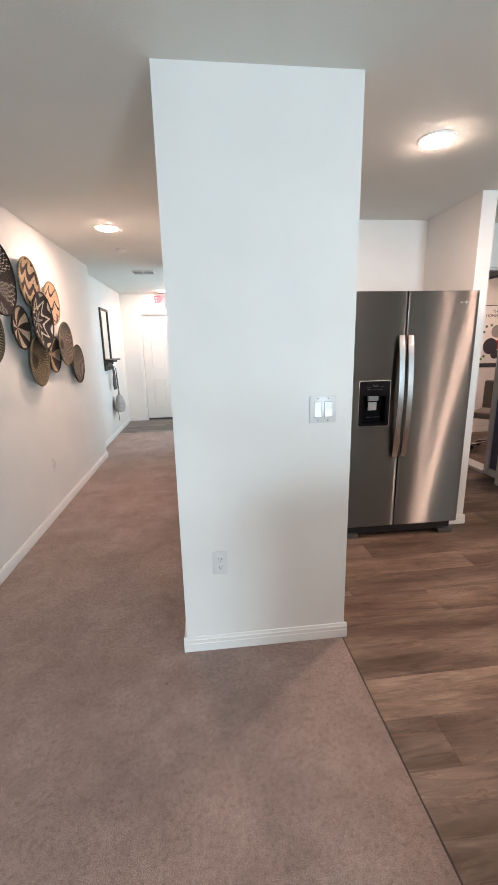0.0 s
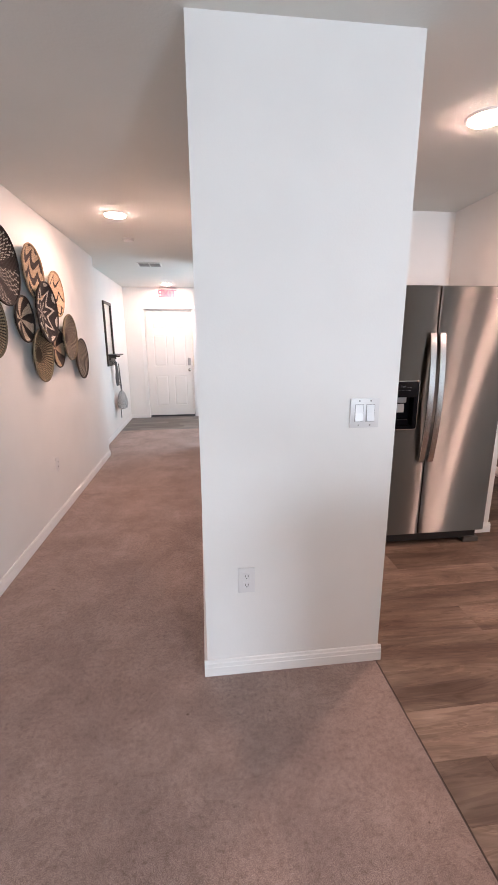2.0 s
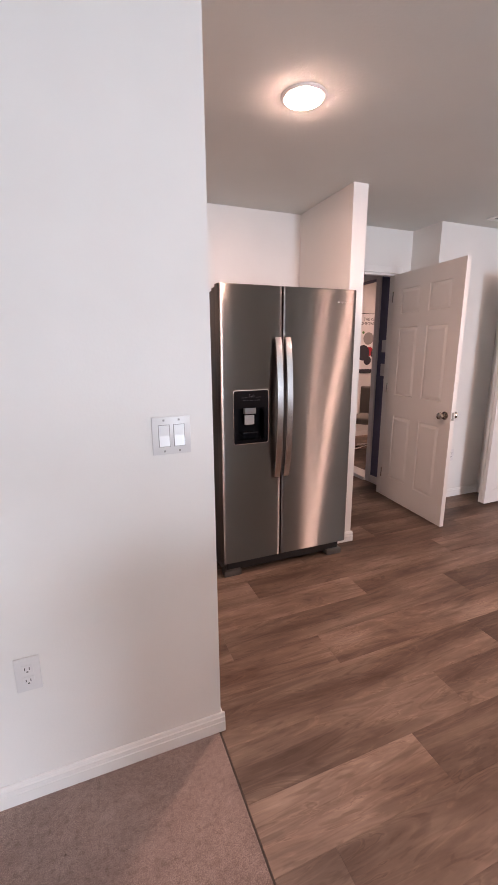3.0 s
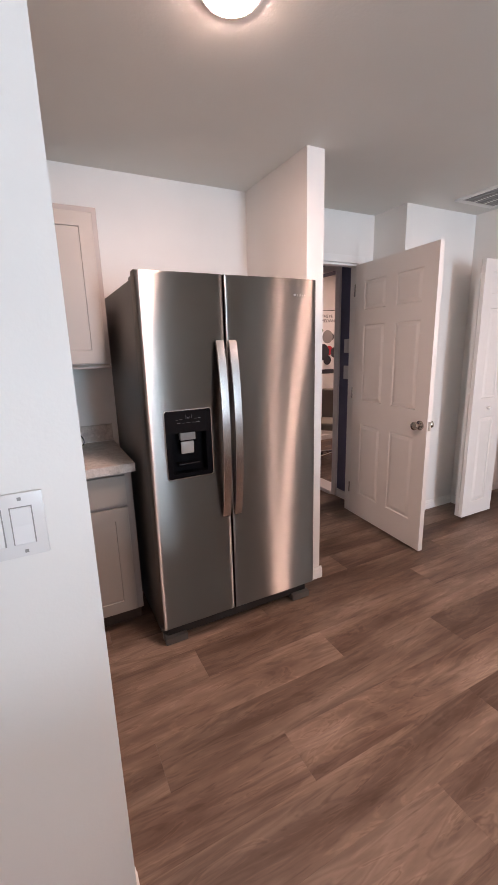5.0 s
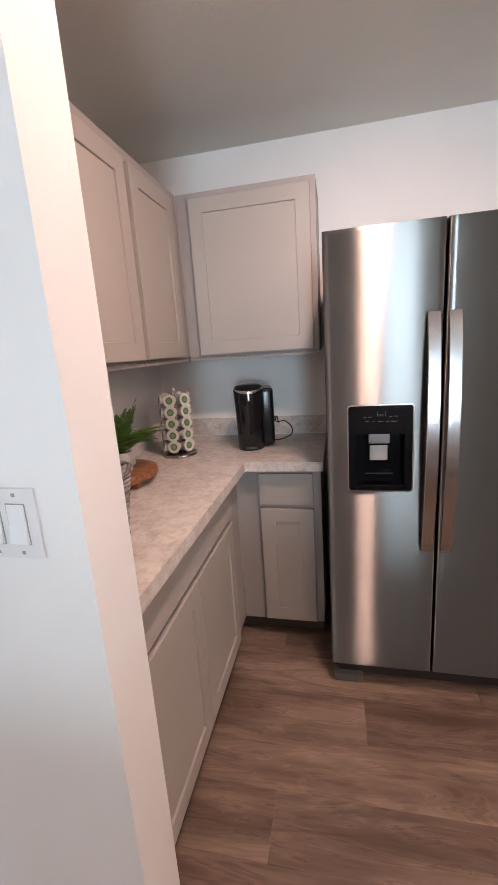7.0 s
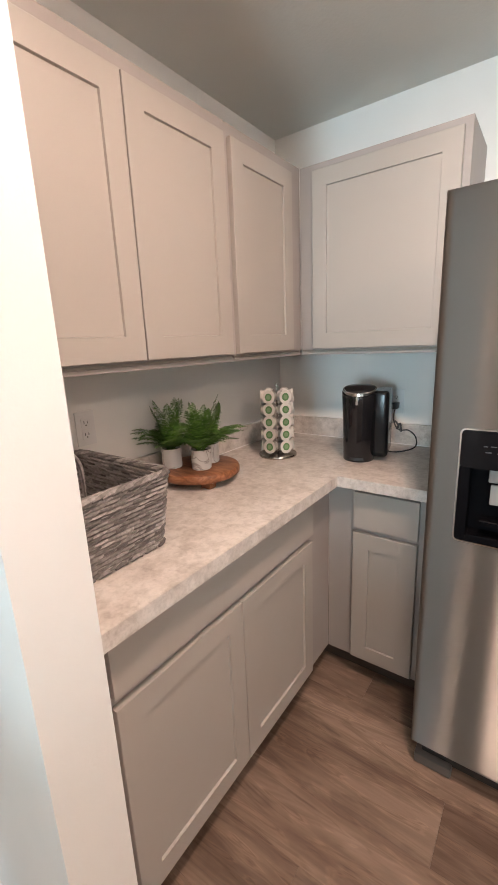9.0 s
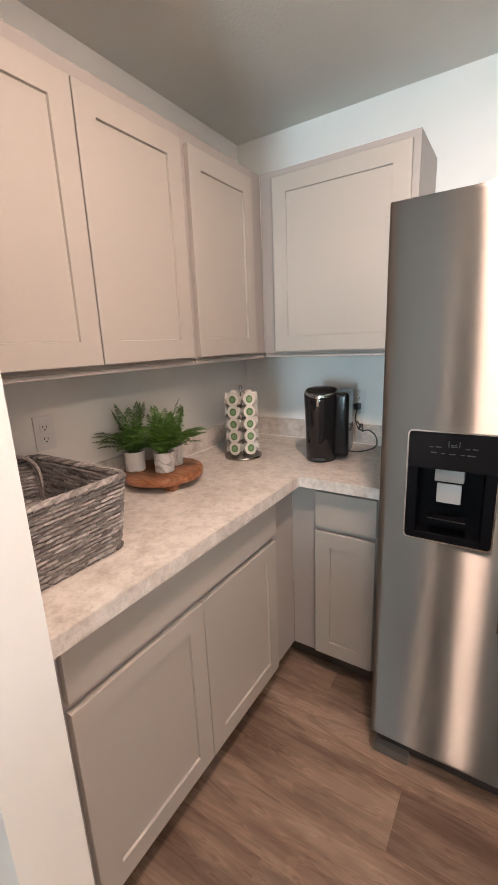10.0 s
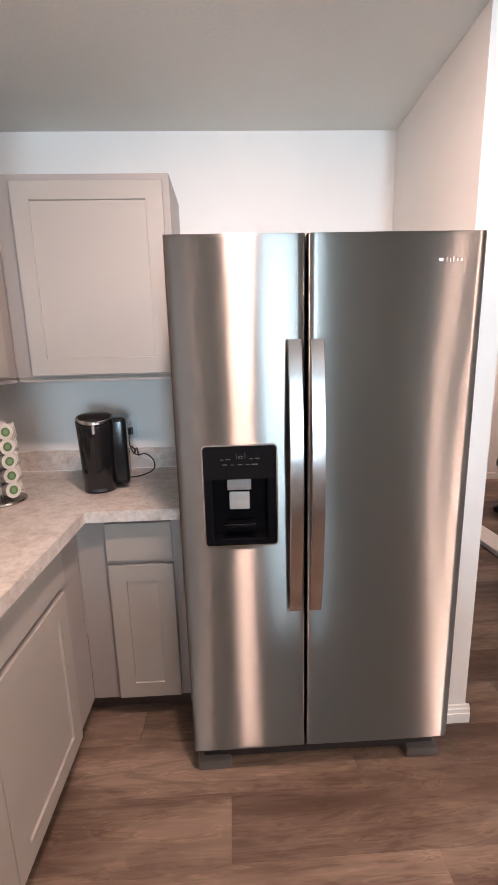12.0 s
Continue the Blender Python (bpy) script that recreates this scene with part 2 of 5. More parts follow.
def wicker_mat():
    m, t, b = shader("grey_wicker", 0.62, 0, (0.2, 0.18, 0.16), 0.3)
    g = t.nodes.new("ShaderNodeNewGeometry")
    c = ramp(t, g.outputs["Random Per Island"], [(0.0, (0.10, 0.09, 0.086)), (0.35, (0.19, 0.174, 0.166)), (0.75, (0.29, 0.268, 0.258)), (1.0, (0.42, 0.39, 0.375))])
    c = mix(t, 0.7, c, ramp(t, noise_tex(t, coords(t, (1, 1, 1)), 95, 4), [(0.35, (0.55, 0.55, 0.55)), (0.6, (1.1, 1.1, 1.1))]), "MULTIPLY")
    t.links.new(c, b.inputs["Base Color"])
    bump(t, b, noise_tex(t, coords(t, (1, 1, 4)), 260, 3), 0.5, 0.002)
    return m


M_WICKER = wicker_mat()


def wood_mat(name, a, c2, c3, rough=0.45, scale=(3, 60, 60)):
    m, t, b = shader(name, rough, 0, a, 0.4)
    v = coords(t, scale)
    n = node(t, "ShaderNodeTexNoise", Scale=1.0, Detail=5.0, Roughness=0.6, Distortion=0.8)
    t.links.new(v, n.inputs["Vector"])
    t.links.new(ramp(t, n.outputs["Fac"], [(0.3, a), (0.5, c2), (0.7, c3)]), b.inputs["Base Color"])
    bump(t, b, n.outputs["Fac"], 0.25, 0.001)
    return m


M_ACACIA = wood_mat("acacia", (0.13, 0.045, 0.02), (0.27, 0.11, 0.05), (0.40, 0.19, 0.10), 0.38, (9, 40, 40))
M_DARKWOOD = wood_mat("dark_wood", (0.025, 0.018, 0.014), (0.045, 0.032, 0.025), (0.07, 0.05, 0.04))


def marble_pot():
    m, t, b = shader("marbled_ceramic", 0.4, 0, (0.7, 0.68, 0.66))
    n = node(t, "ShaderNodeTexNoise", Scale=11.0, Detail=4.0, Roughness=0.5, Distortion=2.0)
    t.links.new(coords(t, (1, 1, 0.5), True), n.inputs["Vector"])
    t.links.new(ramp(t, n.outputs["Fac"], [(0.40, (0.70, 0.68, 0.66)), (0.475, (0.66, 0.63, 0.61)), (0.5, (0.36, 0.33, 0.31)), (0.525, (0.68, 0.66, 0.64)), (0.7, (0.72, 0.70, 0.68))]), b.inputs["Base Color"])
    return m


M_POT = marble_pot()


def fern_mat():
    m, t, b = shader("fern_green", 0.55, 0, (0.05, 0.13, 0.03), 0.3)
    g = t.nodes.new("ShaderNodeNewGeometry")
    t.links.new(ramp(t, g.outputs["Random Per Island"], [(0.0, (0.018, 0.055, 0.009)), (0.5, (0.052, 0.122, 0.020)), (1.0, (0.115, 0.215, 0.038))]), b.inputs["Base Color"])
    return m


M_FERN = fern_mat()


def basket_mat(name, dark, light, kind, n=8, cut=0.5, twist=0.0):
    """Coiled grass basket: a woven pattern of two straws in polar coordinates about the middle."""
    m, t, b = shader(name, 0.75, 0, light, 0.2)
    co = t.nodes.new("ShaderNodeTexCoord")
    sep = t.nodes.new("ShaderNodeSeparateXYZ")
    t.links.new(co.outputs["Object"], sep.inputs[0])

    def op(kind_, a, b_=None, c_=None):
        q = t.nodes.new("ShaderNodeMath")
        q.operation = kind_
        for i, val in enumerate((a, b_, c_)):
            if val is None:
                continue
            if hasattr(val, "links"):
                t.links.new(val, q.inputs[i])
            else:
                q.inputs[i].default_value = val
        return q.outputs[0]
    x, y = sep.outputs[0], sep.outputs[1]
    r = op("SQRT", op("ADD", op("MULTIPLY", x, x), op("MULTIPLY", y, y)))
    ang = op("ARCTAN2", y, x)
    coil = op("FRACT", op("MULTIPLY", r, 85.0))
    ring = op("FLOOR", op("MULTIPLY", r, 85.0))
    stitch = op("SINE", op("ADD", op("MULTIPLY", ang, 60.0), op("MULTIPLY", ring, 1.7)))
    jit = op("MULTIPLY", stitch, 0.12)
    if kind == "rays":
        f = op("SINE", op("ADD", op("MULTIPLY", ang, float(n)), op("MULTIPLY", r, twist)))
    elif kind == "rings":
        f = op("SINE", op("ADD", op("MULTIPLY", r, float(n) * 10), op("MULTIPLY", ang, twist)))
    elif kind == "zigzag":
        z = op("ABSOLUTE", op("SINE", op("MULTIPLY", ang, float(n) * 0.5)))
        f = op("SINE", op("ADD", op("MULTIPLY", r, 62.0), op("MULTIPLY", z, 5.0)))
    elif kind == "bands":
        z = op("ABSOLUTE", op("SINE", op("MULTIPLY", x, 26.0)))
        f = op("SINE", op("ADD", op("MULTIPLY", y, 55.0), op("MULTIPLY", z, 4.0)))
    elif kind == "flecks":
        wide = op("FLOOR", op("MULTIPLY", r, 48.0))
        f = op("MAXIMUM", op("SINE", op("ADD", op("MULTIPLY", ang, float(n)), op("MULTIPLY", wide, 3.1))), op("ADD", op("SINE", op("MULTIPLY", ang, twist)), -0.45))
        f = op("MAXIMUM", f, op("MULTIPLY", op("LESS_THAN", r, 0.045), 2.0))
    elif kind == "medal":
        f = op("SINE", op("ADD", op("MULTIPLY", ang, float(n)), op("MULTIPLY", r, 30.0)))
        f = op("MULTIPLY", f, op("GREATER_THAN", r, twist * 0.47))
        mid = op("MULTIPLY", op("LESS_THAN", r, twist * 0.47), op("SINE", op("ADD", op("MULTIPLY", ang, 14.0), op("MULTIPLY", ring, 3.1))))
        f = op("MAXIMUM", op("ADD", f, mid), op("MULTIPLY", op("LESS_THAN", r, twist * 0.30), 2.0))
    elif kind == "swirl":
        f = op("SINE", op("ADD", op("MULTIPLY", ang, float(n)), op("MULTIPLY", r, twist)))
    elif kind == "rim":
        f = op("SINE", op("ADD", op("MULTIPLY", r, 46.0), -1.2))
        f = op("ADD", f, op("MULTIPLY", op("SINE", op("MULTIPLY", ang, float(n))), 0.75))
    else:
        f = op("SINE", op("ADD", op("MULTIPLY", ang, float(n)), op("MULTIPLY", ring, twist)))
    f = op("ADD", f, jit)
    f = op("GREATER_THAN", f, cut)
    c = mix(t, f, light, dark)
    c = mix(t, 0.75, c, ramp(t, coil, [(0.0, (0.35, 0.33, 0.3)), (0.25, (1, 1, 1)), (0.75, (1, 1, 1)), (1.0, (0.35, 0.33, 0.3))]), "MULTIPLY")
    c = mix(t, 0.6, c, ramp(t, noise_tex(t, co.outputs["Object"], 90, 4), [(0.3, (0.6, 0.6, 0.6)), (0.65, (1.15, 1.15, 1.15))]), "MULTIPLY")
    t.links.new(c, b.inputs["Base Color"])
    bump(t, b, stitch, 0.25, 0.002)
    return m


DK, CR, TAN = (0.045, 0.032, 0.027), (0.50, 0.42, 0.33), (0.40, 0.29, 0.19)
OLV = (0.23, 0.185, 0.12)
BASKETS = [
    # y, z, diameter, stand-off, pattern, rim colour
    (3.06, 1.885, 0.455, 0.022, basket_mat("basket_spokes", DK, (0.50, 0.43, 0.37), "flecks", 30, 0.0, 5.0), DK, "dark brown coiled basket with cream flecked spokes"),
    (3.58, 1.925, 0.37, 0.020, basket_mat("basket_zigzag", DK, TAN, "bands", 3, 0.05), TAN, "tan coiled basket with dark zigzag bands"),
    (4.04, 1.825, 0.35, 0.018, basket_mat("basket_spots", DK, (0.58, 0.40, 0.27), "bands", 2, 0.75), TAN, "light tan coiled basket with dark curved marks"),
    (2.83, 1.535, 0.372, 0.022, basket_mat("basket_ring_tan", (0.05, 0.04, 0.03), (0.30, 0.235, 0.15), "medal", 56, 0.2, 0.205), OLV, "olive tan coiled basket with a dark centre and radial stitching"),
    (3.35, 1.59, 0.30, 0.015, basket_mat("basket_petals", DK, (0.52, 0.42, 0.32), "rays", 6, -0.05, 6.0), DK, "dark brown coiled basket with cream petals"),
    (3.66, 1.655, 0.43, 0.05, basket_mat("basket_star", (0.025, 0.02, 0.02), (0.46, 0.42, 0.36), "zigzag", 7, -0.68), DK, "black coiled basket with cream flecked pattern"),
    (3.56, 1.345, 0.385, 0.025, basket_mat("basket_ring_olive", (0.06, 0.045, 0.03), (0.30, 0.235, 0.145), "medal", 48, 0.1, 0.20), OLV, "olive coiled basket with a dark centre"),
    (3.97, 1.39, 0.31, 0.012, basket_mat("basket_cross", DK, TAN, "rays", 4, 0.0, 0.0), DK, "brown coiled basket with tan wedges"),
    (4.23, 1.48, 0.39, 0.032, basket_mat("basket_waves", DK, (0.50, 0.43, 0.34), "flecks", 22, 0.0, 0.0), OLV, "dark coiled basket with cream swirling lines"),
    (4.60, 1.28, 0.38, 0.02, basket_mat("basket_rings_grey", (0.07, 0.06, 0.05), (0.30, 0.26, 0.21), "rings", 30, 0.05, 2.0), DK, "grey tan coiled basket with dark rings"),
]


# ---- mesh helpers ----
def finish(name, bm, mat, parent=None, label="", smooth=False, uv=False, place=None):
    if uv:
        layer = bm.loops.layers.uv.new("UVMap")
        for f in bm.faces:
            for lp in f.loops:
                lp[layer].uv = (lp.vert.co.x + lp.vert.co.y * 0.3, lp.vert.co.z)
    me = bpy.data.meshes.new(name)
    bm.normal_update()
    bm.to_mesh(me)
    bm.free()
    for mt in (mat if isinstance(mat, (list, tuple)) else [mat]):
        me.materials.append(mt)
    if smooth:
        me.shade_smooth()
        me.set_sharp_from_angle(angle=radians(38))
    ob = new(name, me)
    if parent is not None:
        ob.parent = parent
    if place is not None:
        ob.matrix_basis = place
    if label:
        tagged(ob, label)
    return ob


def part(name, bm, mat, parent, label="", smooth=False, uv=False, place=None):
    return finish(name, bm, mat, parent, label, smooth, uv, place)


def add_box(bm, lo, hi, bevel=0.0, segs=2):
    b2 = bmesh.new()
    bmesh.ops.create_cube(b2, size=1)
    for v in b2.verts:
        v.co = Vector([(lo[i] + hi[i]) / 2 + v.co[i] * (hi[i] - lo[i]) for i in range(3)])
    if bevel:
        bmesh.ops.bevel(b2, geom=b2.edges[:], offset=bevel, segments=segs, affect="EDGES", profile=0.6)
    merge(bm, b2)
    return bm


def merge(bm, b2, m=None):
    if m is not None:
        bmesh.ops.transform(b2, matrix=m, verts=b2.verts)
    me = bpy.data.meshes.new("tmp")
    b2.to_mesh(me)
    b2.free()
    bm.from_mesh(me)
    bpy.data.meshes.remove(me)


def box(lo, hi, bevel=0.0, segs=2):
    return add_box(bmesh.new(), lo, hi, bevel, segs)


def prism(points, z0, z1):
    bm = bmesh.new()
    bot = [bm.verts.new((x, y, z0)) for x, y in points]
    top = [bm.verts.new((x, y, z1)) for x, y in points]
    n = len(points)
    bm.faces.new(bot[::-1])
    bm.faces.new(top)
    for i in range(n):
        bm.faces.new((bot[i], bot[(i + 1) % n], top[(i + 1) % n], top[i]))
    bmesh.ops.recalc_face_normals(bm, faces=bm.faces)
    return bm


def lathe(profile, segs=32, bm=None, m=None, cap=True):
    """Turn (radius, height) pairs about z."""
    b2 = bmesh.new()
    rings = []
    for r, z in profile:
        rings.append([b2.verts.new((r * math.cos(2 * math.pi * i / segs), r * math.sin(2 * math.pi * i / segs), z)) for i in range(segs)])
    for a, b in zip(rings, rings[1:]):
        for i in range(segs):
            b2.faces.new((a[i], a[(i + 1) % segs], b[(i + 1) % segs], b[i]))
    if cap:
        b2.faces.new(rings[0][::-1])
        b2.faces.new(rings[-1])
    bmesh.ops.recalc_face_normals(b2, faces=b2.faces)
    if bm is None:
        if m is not None:
            bmesh.ops.transform(b2, matrix=m, verts=b2.verts)
        return b2
    merge(bm, b2, m)
    return bm


def tube(points, radius, segs=10, bm=None, closed=False):
    """A round bar along points; radius may be a number or a list."""
    b2 = bm or bmesh.new()
    pts = [Vector(p) for p in points]
    n = len(pts)
    rings, up = [], Vector((0, 0, 1))
    for i, p in enumerate(pts):
        if closed:
            d = pts[(i + 1) % n] - pts[i - 1]
        else:
            d = pts[min(i + 1, n - 1)] - pts[max(i - 1, 0)]
        d.normalize()
        side = d.cross(up)
        if side.length < 0.2:
            side = d.cross(Vector((1, 0, 0)))
        side.normalize()
        up = side.cross(d).normalized()
        r = radius[i] if isinstance(radius, (list, tuple)) else radius
        rings.append([b2.verts.new(p + (side * math.cos(2 * math.pi * k / segs) + up * math.sin(2 * math.pi * k / segs)) * r) for k in range(segs)])
    for i in range(n if closed else n - 1):
        a, b = rings[i], rings[(i + 1) % n]
        for k in range(segs):
            b2.faces.new((a[k], a[(k + 1) % segs], b[(k + 1) % segs], b[k]))
    if not closed:
        b2.faces.new(rings[0][::-1])
        b2.faces.new(rings[-1])
    return b2


def thing(name, place, label, category, group=""):
    ob = new(name, None)
    ob.empty_display_size = 0.1
    ob.location = place
    return tagged(ob, label, category, group)


def structure(name, bm, mat, label=""):
    return tagged(finish(name, bm, mat), label, kind="structure")


# ---- structure ----
structure("ceiling", box((-1.7, -4.9, H), (6.0, 9.1, H + 0.12)), M_CEIL, "white textured drywall ceiling over hall and kitchen")
structure("ground", box((-30, -40, -0.32), (36, 30, -0.2)), paint("patio_concrete", (0.42, 0.40, 0.37), 0.85, 0.3, 40, 0.15), "pale concrete ground outside")
structure("floor_slab", box((-1.7, -4.9, -0.2), (6.0, 9.1, -0.012)), M_TOE, "slab under the floors")

EDGE = 0.745
WX = -1.225
PX = -0.022
BX = 0.095                # kitchen face of the partition
HC, FE = 5.62, 8.36     # where the hall widens; the entry wall
structure("wall_left", box((-1.60, -4.75, -0.012), (WX, HC, H)), M_WALL, "white painted wall with woven baskets")
structure("wall_hall_end_left", box((-1.60, HC, -0.012), (-1.37, FE, H)), M_WALL, "white painted entry wall")
bm = box((-1.60, FE, -0.012), (-1.01, FE + 0.15, H))
add_box(bm, (-0.132, FE, -0.012), (1.0, FE + 0.15, H))
add_box(bm, (-1.01, FE, 2.035), (-0.132, FE + 0.15, H))
structure("wall_entry", bm, M_WALL, "white painted wall around the front door")
bm = box((0.88, 5.9505, -0.012), (1.0, 6.2, H))
add_box(bm, (0.88, 7.3, -0.012), (1.0, FE - 0.0005, H))
add_box(bm, (0.88, 6.2, -0.012), (1.0, 7.3, 0.8))
add_box(bm, (0.88, 6.2, 2.08), (1.0, 7.3, H))
structure("wall_foyer_right", bm, M_WALL, "white painted foyer wall")
structure("wall_partition", prism([(PX, 1.820), (0.757, 1.820), (0.757, 1.945), (BX, 1.945), (BX, 5.80), (1.0, 5.80), (1.0, 5.95), (PX, 5.95)], -0.012, H), M_WALL, "white painted partition between hall and kitchen")
structure("wall_kitchen_back", prism([(BX, 3.625), (2.034, 3.625), (2.034, 2.947), (2.142, 2.947), (2.142, 3.68), (2.20, 3.68), (2.20, 3.745), (BX, 3.745)], -0.012, H), M_WALL, "white painted wall behind the refrigerator and its end")
structure("wall_over_door", box((2.20, 3.68, 2.05), (3.03, 3.745, H)), M_WALL, "white painted wall over the open door")
structure("wall_pantry_north", prism([(3.03, 3.68), (3.188, 3.68), (3.188, 3.362), (4.95, 3.362), (4.95, 3.48), (3.30, 3.48), (3.30, 3.745), (3.03, 3.745)], -0.012, H), M_WALL, "white painted wall beside the pantry")
bm = box((3.95, 3.12, -0.012), (4.07, 3.361, H))
add_box(bm, (3.95, 2.28, 2.05), (4.07, 3.12, H))
add_box(bm, (3.95, 1.9, -0.012), (4.07, 2.28, H))
add_box(bm, (4.07, 1.9, -0.012), (4.95, 2.02, H))
structure("wall_pantry_front", bm, M_WALL, "white painted wall with the pantry opening")
structure("wall_right", box((4.95, -4.75, -0.012), (5.07, 3.48, H)), M_WALL, "white painted wall")
bm = box((-1.60, -4.87, -0.012), (-0.9, -4.75, H))
add_box(bm, (-0.9, -4.87, -0.012), (0.3, -4.75, 0.6))
add_box(bm, (-0.9, -4.87, 2.08), (0.3, -4.75, H))
add_box(bm, (0.3, -4.87, -0.012), (1.85, -4.75, H))
add_box(bm, (1.85, -4.87, 2.08), (3.05, -4.75, H))
add_box(bm, (3.05, -4.87, -0.012), (5.07, -4.75, H))
structure("wall_south", bm, M_WALL, "white painted wall with sliding glass door")

# blue passage and office beyond the open door
bm = box((3.17, 3.745, -0.012), (3.29, 4.075, H))
structure("wall_blue", bm, M_BLUE, "slate blue painted wall")
bm = box((3.17, 4.075, 2.08), (3.29, 5.2, H))
add_box(bm, (3.17, 5.2, -0.012), (3.29, 6.06, H))
structure("wall_office_west", bm, M_BLUE, "slate blue wall over the office opening")
structure("wall_office_north", box((1.9, 6.06, -0.012), (5.8, 6.18, H)), M_WALL, "white painted office wall with poster")
structure("wall_office_east", box((5.7, 3.4, -0.012), (5.82, 6.06, H)), M_WALL, "white painted office wall")
structure("wall_office_south", box((3.30, 3.60, -0.012), (5.7, 3.72, H)), M_WALL, "white painted office wall")
structure("wall_passage_west", box((1.78, 3.745, -0.012), (1.9, 6.18, H)), M_BLUE, "slate blue painted wall")

# the carpet
bm = box((-1.60, -4.75, -0.012), (EDGE, 1.820, 0.0))
add_box(bm, (-1.60, 1.820, -0.012), (PX, 7.16, 0.0))
add_box(bm, (PX, 5.95, -0.012), (0.88, 7.16, 0.0))
structure("carpet_floor", bm, M_CARPET, "pinkish beige cut pile carpet with a few dark spots")
structure("trim_carpet_edge", box((EDGE, -4.75, -0.012), (EDGE + 0.006, 1.820, -0.003), 0.0), M_TOE, "thin brown strip between carpet and planks")


def skirting(bm, a, b, out, h=0.075):
    """Baseboard from a to b (plan points), standing proud of the wall in direction out."""
    a, b, o = Vector((*a, 0)), Vector((*b, 0)), Vector((*out, 0))
    prof = [(0, 0), (0.014, 0), (0.014, h * 0.55), (0.0115, h * 0.58), (0.0115, h * 0.80), (0.008, h * 0.84), (0.006, h * 0.97), (0.003, h), (0, h)]
    rows = [[bm.verts.new(p + o * d + Vector((0, 0, z))) for d, z in prof] for p in (a, b)]
    n = len(prof)
    for i in range(n):
        bm.faces.new((rows[0][i], rows[0][(i + 1) % n], rows[1][(i + 1) % n], rows[1][i]))
    bm.faces.new(rows[0])
    bm.faces.new(rows[1][::-1])


bm = bmesh.new()
for a, b, o in [((WX, -4.7), (WX, HC), (1, 0)), ((-1.37, HC), (-1.37, FE), (1, 0)), ((WX, HC), (-1.37, HC), (0, 1)),
                ((-1.37, FE), (-1.08, FE), (0, -1)), ((-0.06, FE), (0.88, FE), (0, -1)),
                ((PX - 0.014, 1.820), (0.771, 1.820), (0, -1)), ((PX, 1.820), (PX, 5.95), (-1, 0)), ((0.757, 1.820), (0.757, 1.945), (1, 0)),
                ((2.020, 2.947), (2.156, 2.947), (0, -1)), ((2.142, 2.947), (2.142, 3.68), (1, 0)), ((2.034, 3.6), (2.034, 2.947), (-1, 0)),
                ((3.09, 3.68), (3.188, 3.68), (0, -1)), ((3.188, 3.68), (3.188, 3.362), (-1, 0)), ((3.174, 3.362), (3.95, 3.362), (0, -1)), ((4.07, 3.362), (4.95, 3.362), (0, -1)),
                ((3.95, 3.362), (3.95, 3.12), (-1, 0)), ((4.95, 3.362), (4.95, 2.02), (-1, 0)),
                ((3.17, 3.745), (3.17, 4.025), (-1, 0)), ((3.3, 6.06), (5.7, 6.06), (0, -1))]:
    skirting(bm, a, b, o)
bmesh.ops.recalc_face_normals(bm, faces=bm.faces)
structure("baseboard", bm, M_TRIM, "white stepped baseboard")

# door casings and sills
bm = bmesh.new()
for x0, x1, y in ((-1.075, -1.01, FE - 0.015), (-0.132, -0.067, FE - 0.015)):
    add_box(bm, (x0, y, 0), (x1, y + 0.0145, 2.035), 0.004)
add_box(bm, (-1.075, FE - 0.015, 2.036), (-0.067, FE - 0.0005, 2.10), 0.004)
structure("trim_front_door", bm, M_TRIM, "white casing of the front door")
bm = bmesh.new()
add_box(bm, (3.03, 3.662, 0), (3.085, 3.6795, 2.05), 0.004)
add_box(bm, (2.158, 3.662, 2.051), (3.085, 3.6795, 2.105), 0.004)
add_box(bm, (3.023, 3.681, 0), (3.0295, 3.745, 2.034))
add_box(bm, (2.2005, 3.681, 0), (2.218, 3.745, 2.034))
add_box(bm, (2.2005, 3.681, 2.035), (3.0295, 3.745, 2.0495))
structure("trim_inner_door", bm, M_TRIM, "white casing and jamb of the open door")
bm = bmesh.new()
add_box(bm, (3.150, 4.030, 0), (3.1695, 4.095, 2.08), 0.004)
add_box(bm, (3.150, 4.030, 2.081), (3.1695, 5.25, 2.14), 0.004)
add_box(bm, (3.168, 4.0755, 0), (3.292, 4.091, 2.079), 0.003)
add_box(bm, (3.13, 4.096, -0.006), (3.31, 5.2, 0.035), 0.006)
structure("trim_office_opening", bm, M_TRIM, "white casing and raised sill of the office opening")


# ---- doors ----
def panel_face(bm, x0, x1, z0, z1, y, side):
    """A raised moulded panel in a door face: a groove, then a raised field. side -1 faces -y."""
    g, r = 0.010, 0.030
    s = side
    ring = [(0, 0), (0.006, -0.006), (g, -0.006), (r, 0.0), (r + 0.004, 0.001)]
    loops = []
    for d, h in ring:
        loops.append([bm.verts.new((px, y + s * h, pz)) for px, pz in ((x0 + d, z0 + d), (x1 - d, z0 + d), (x1 - d, z1 - d), (x0 + d, z1 - d))])
    for a, b in zip(loops, loops[1:]):
        for i in range(4):
            f = (a[i], a[(i + 1) % 4], b[(i + 1) % 4], b[i])
            bm.faces.new(f if s < 0 else f[::-1])
    bm.faces.new(loops[-1] if s < 0 else loops[-1][::-1])


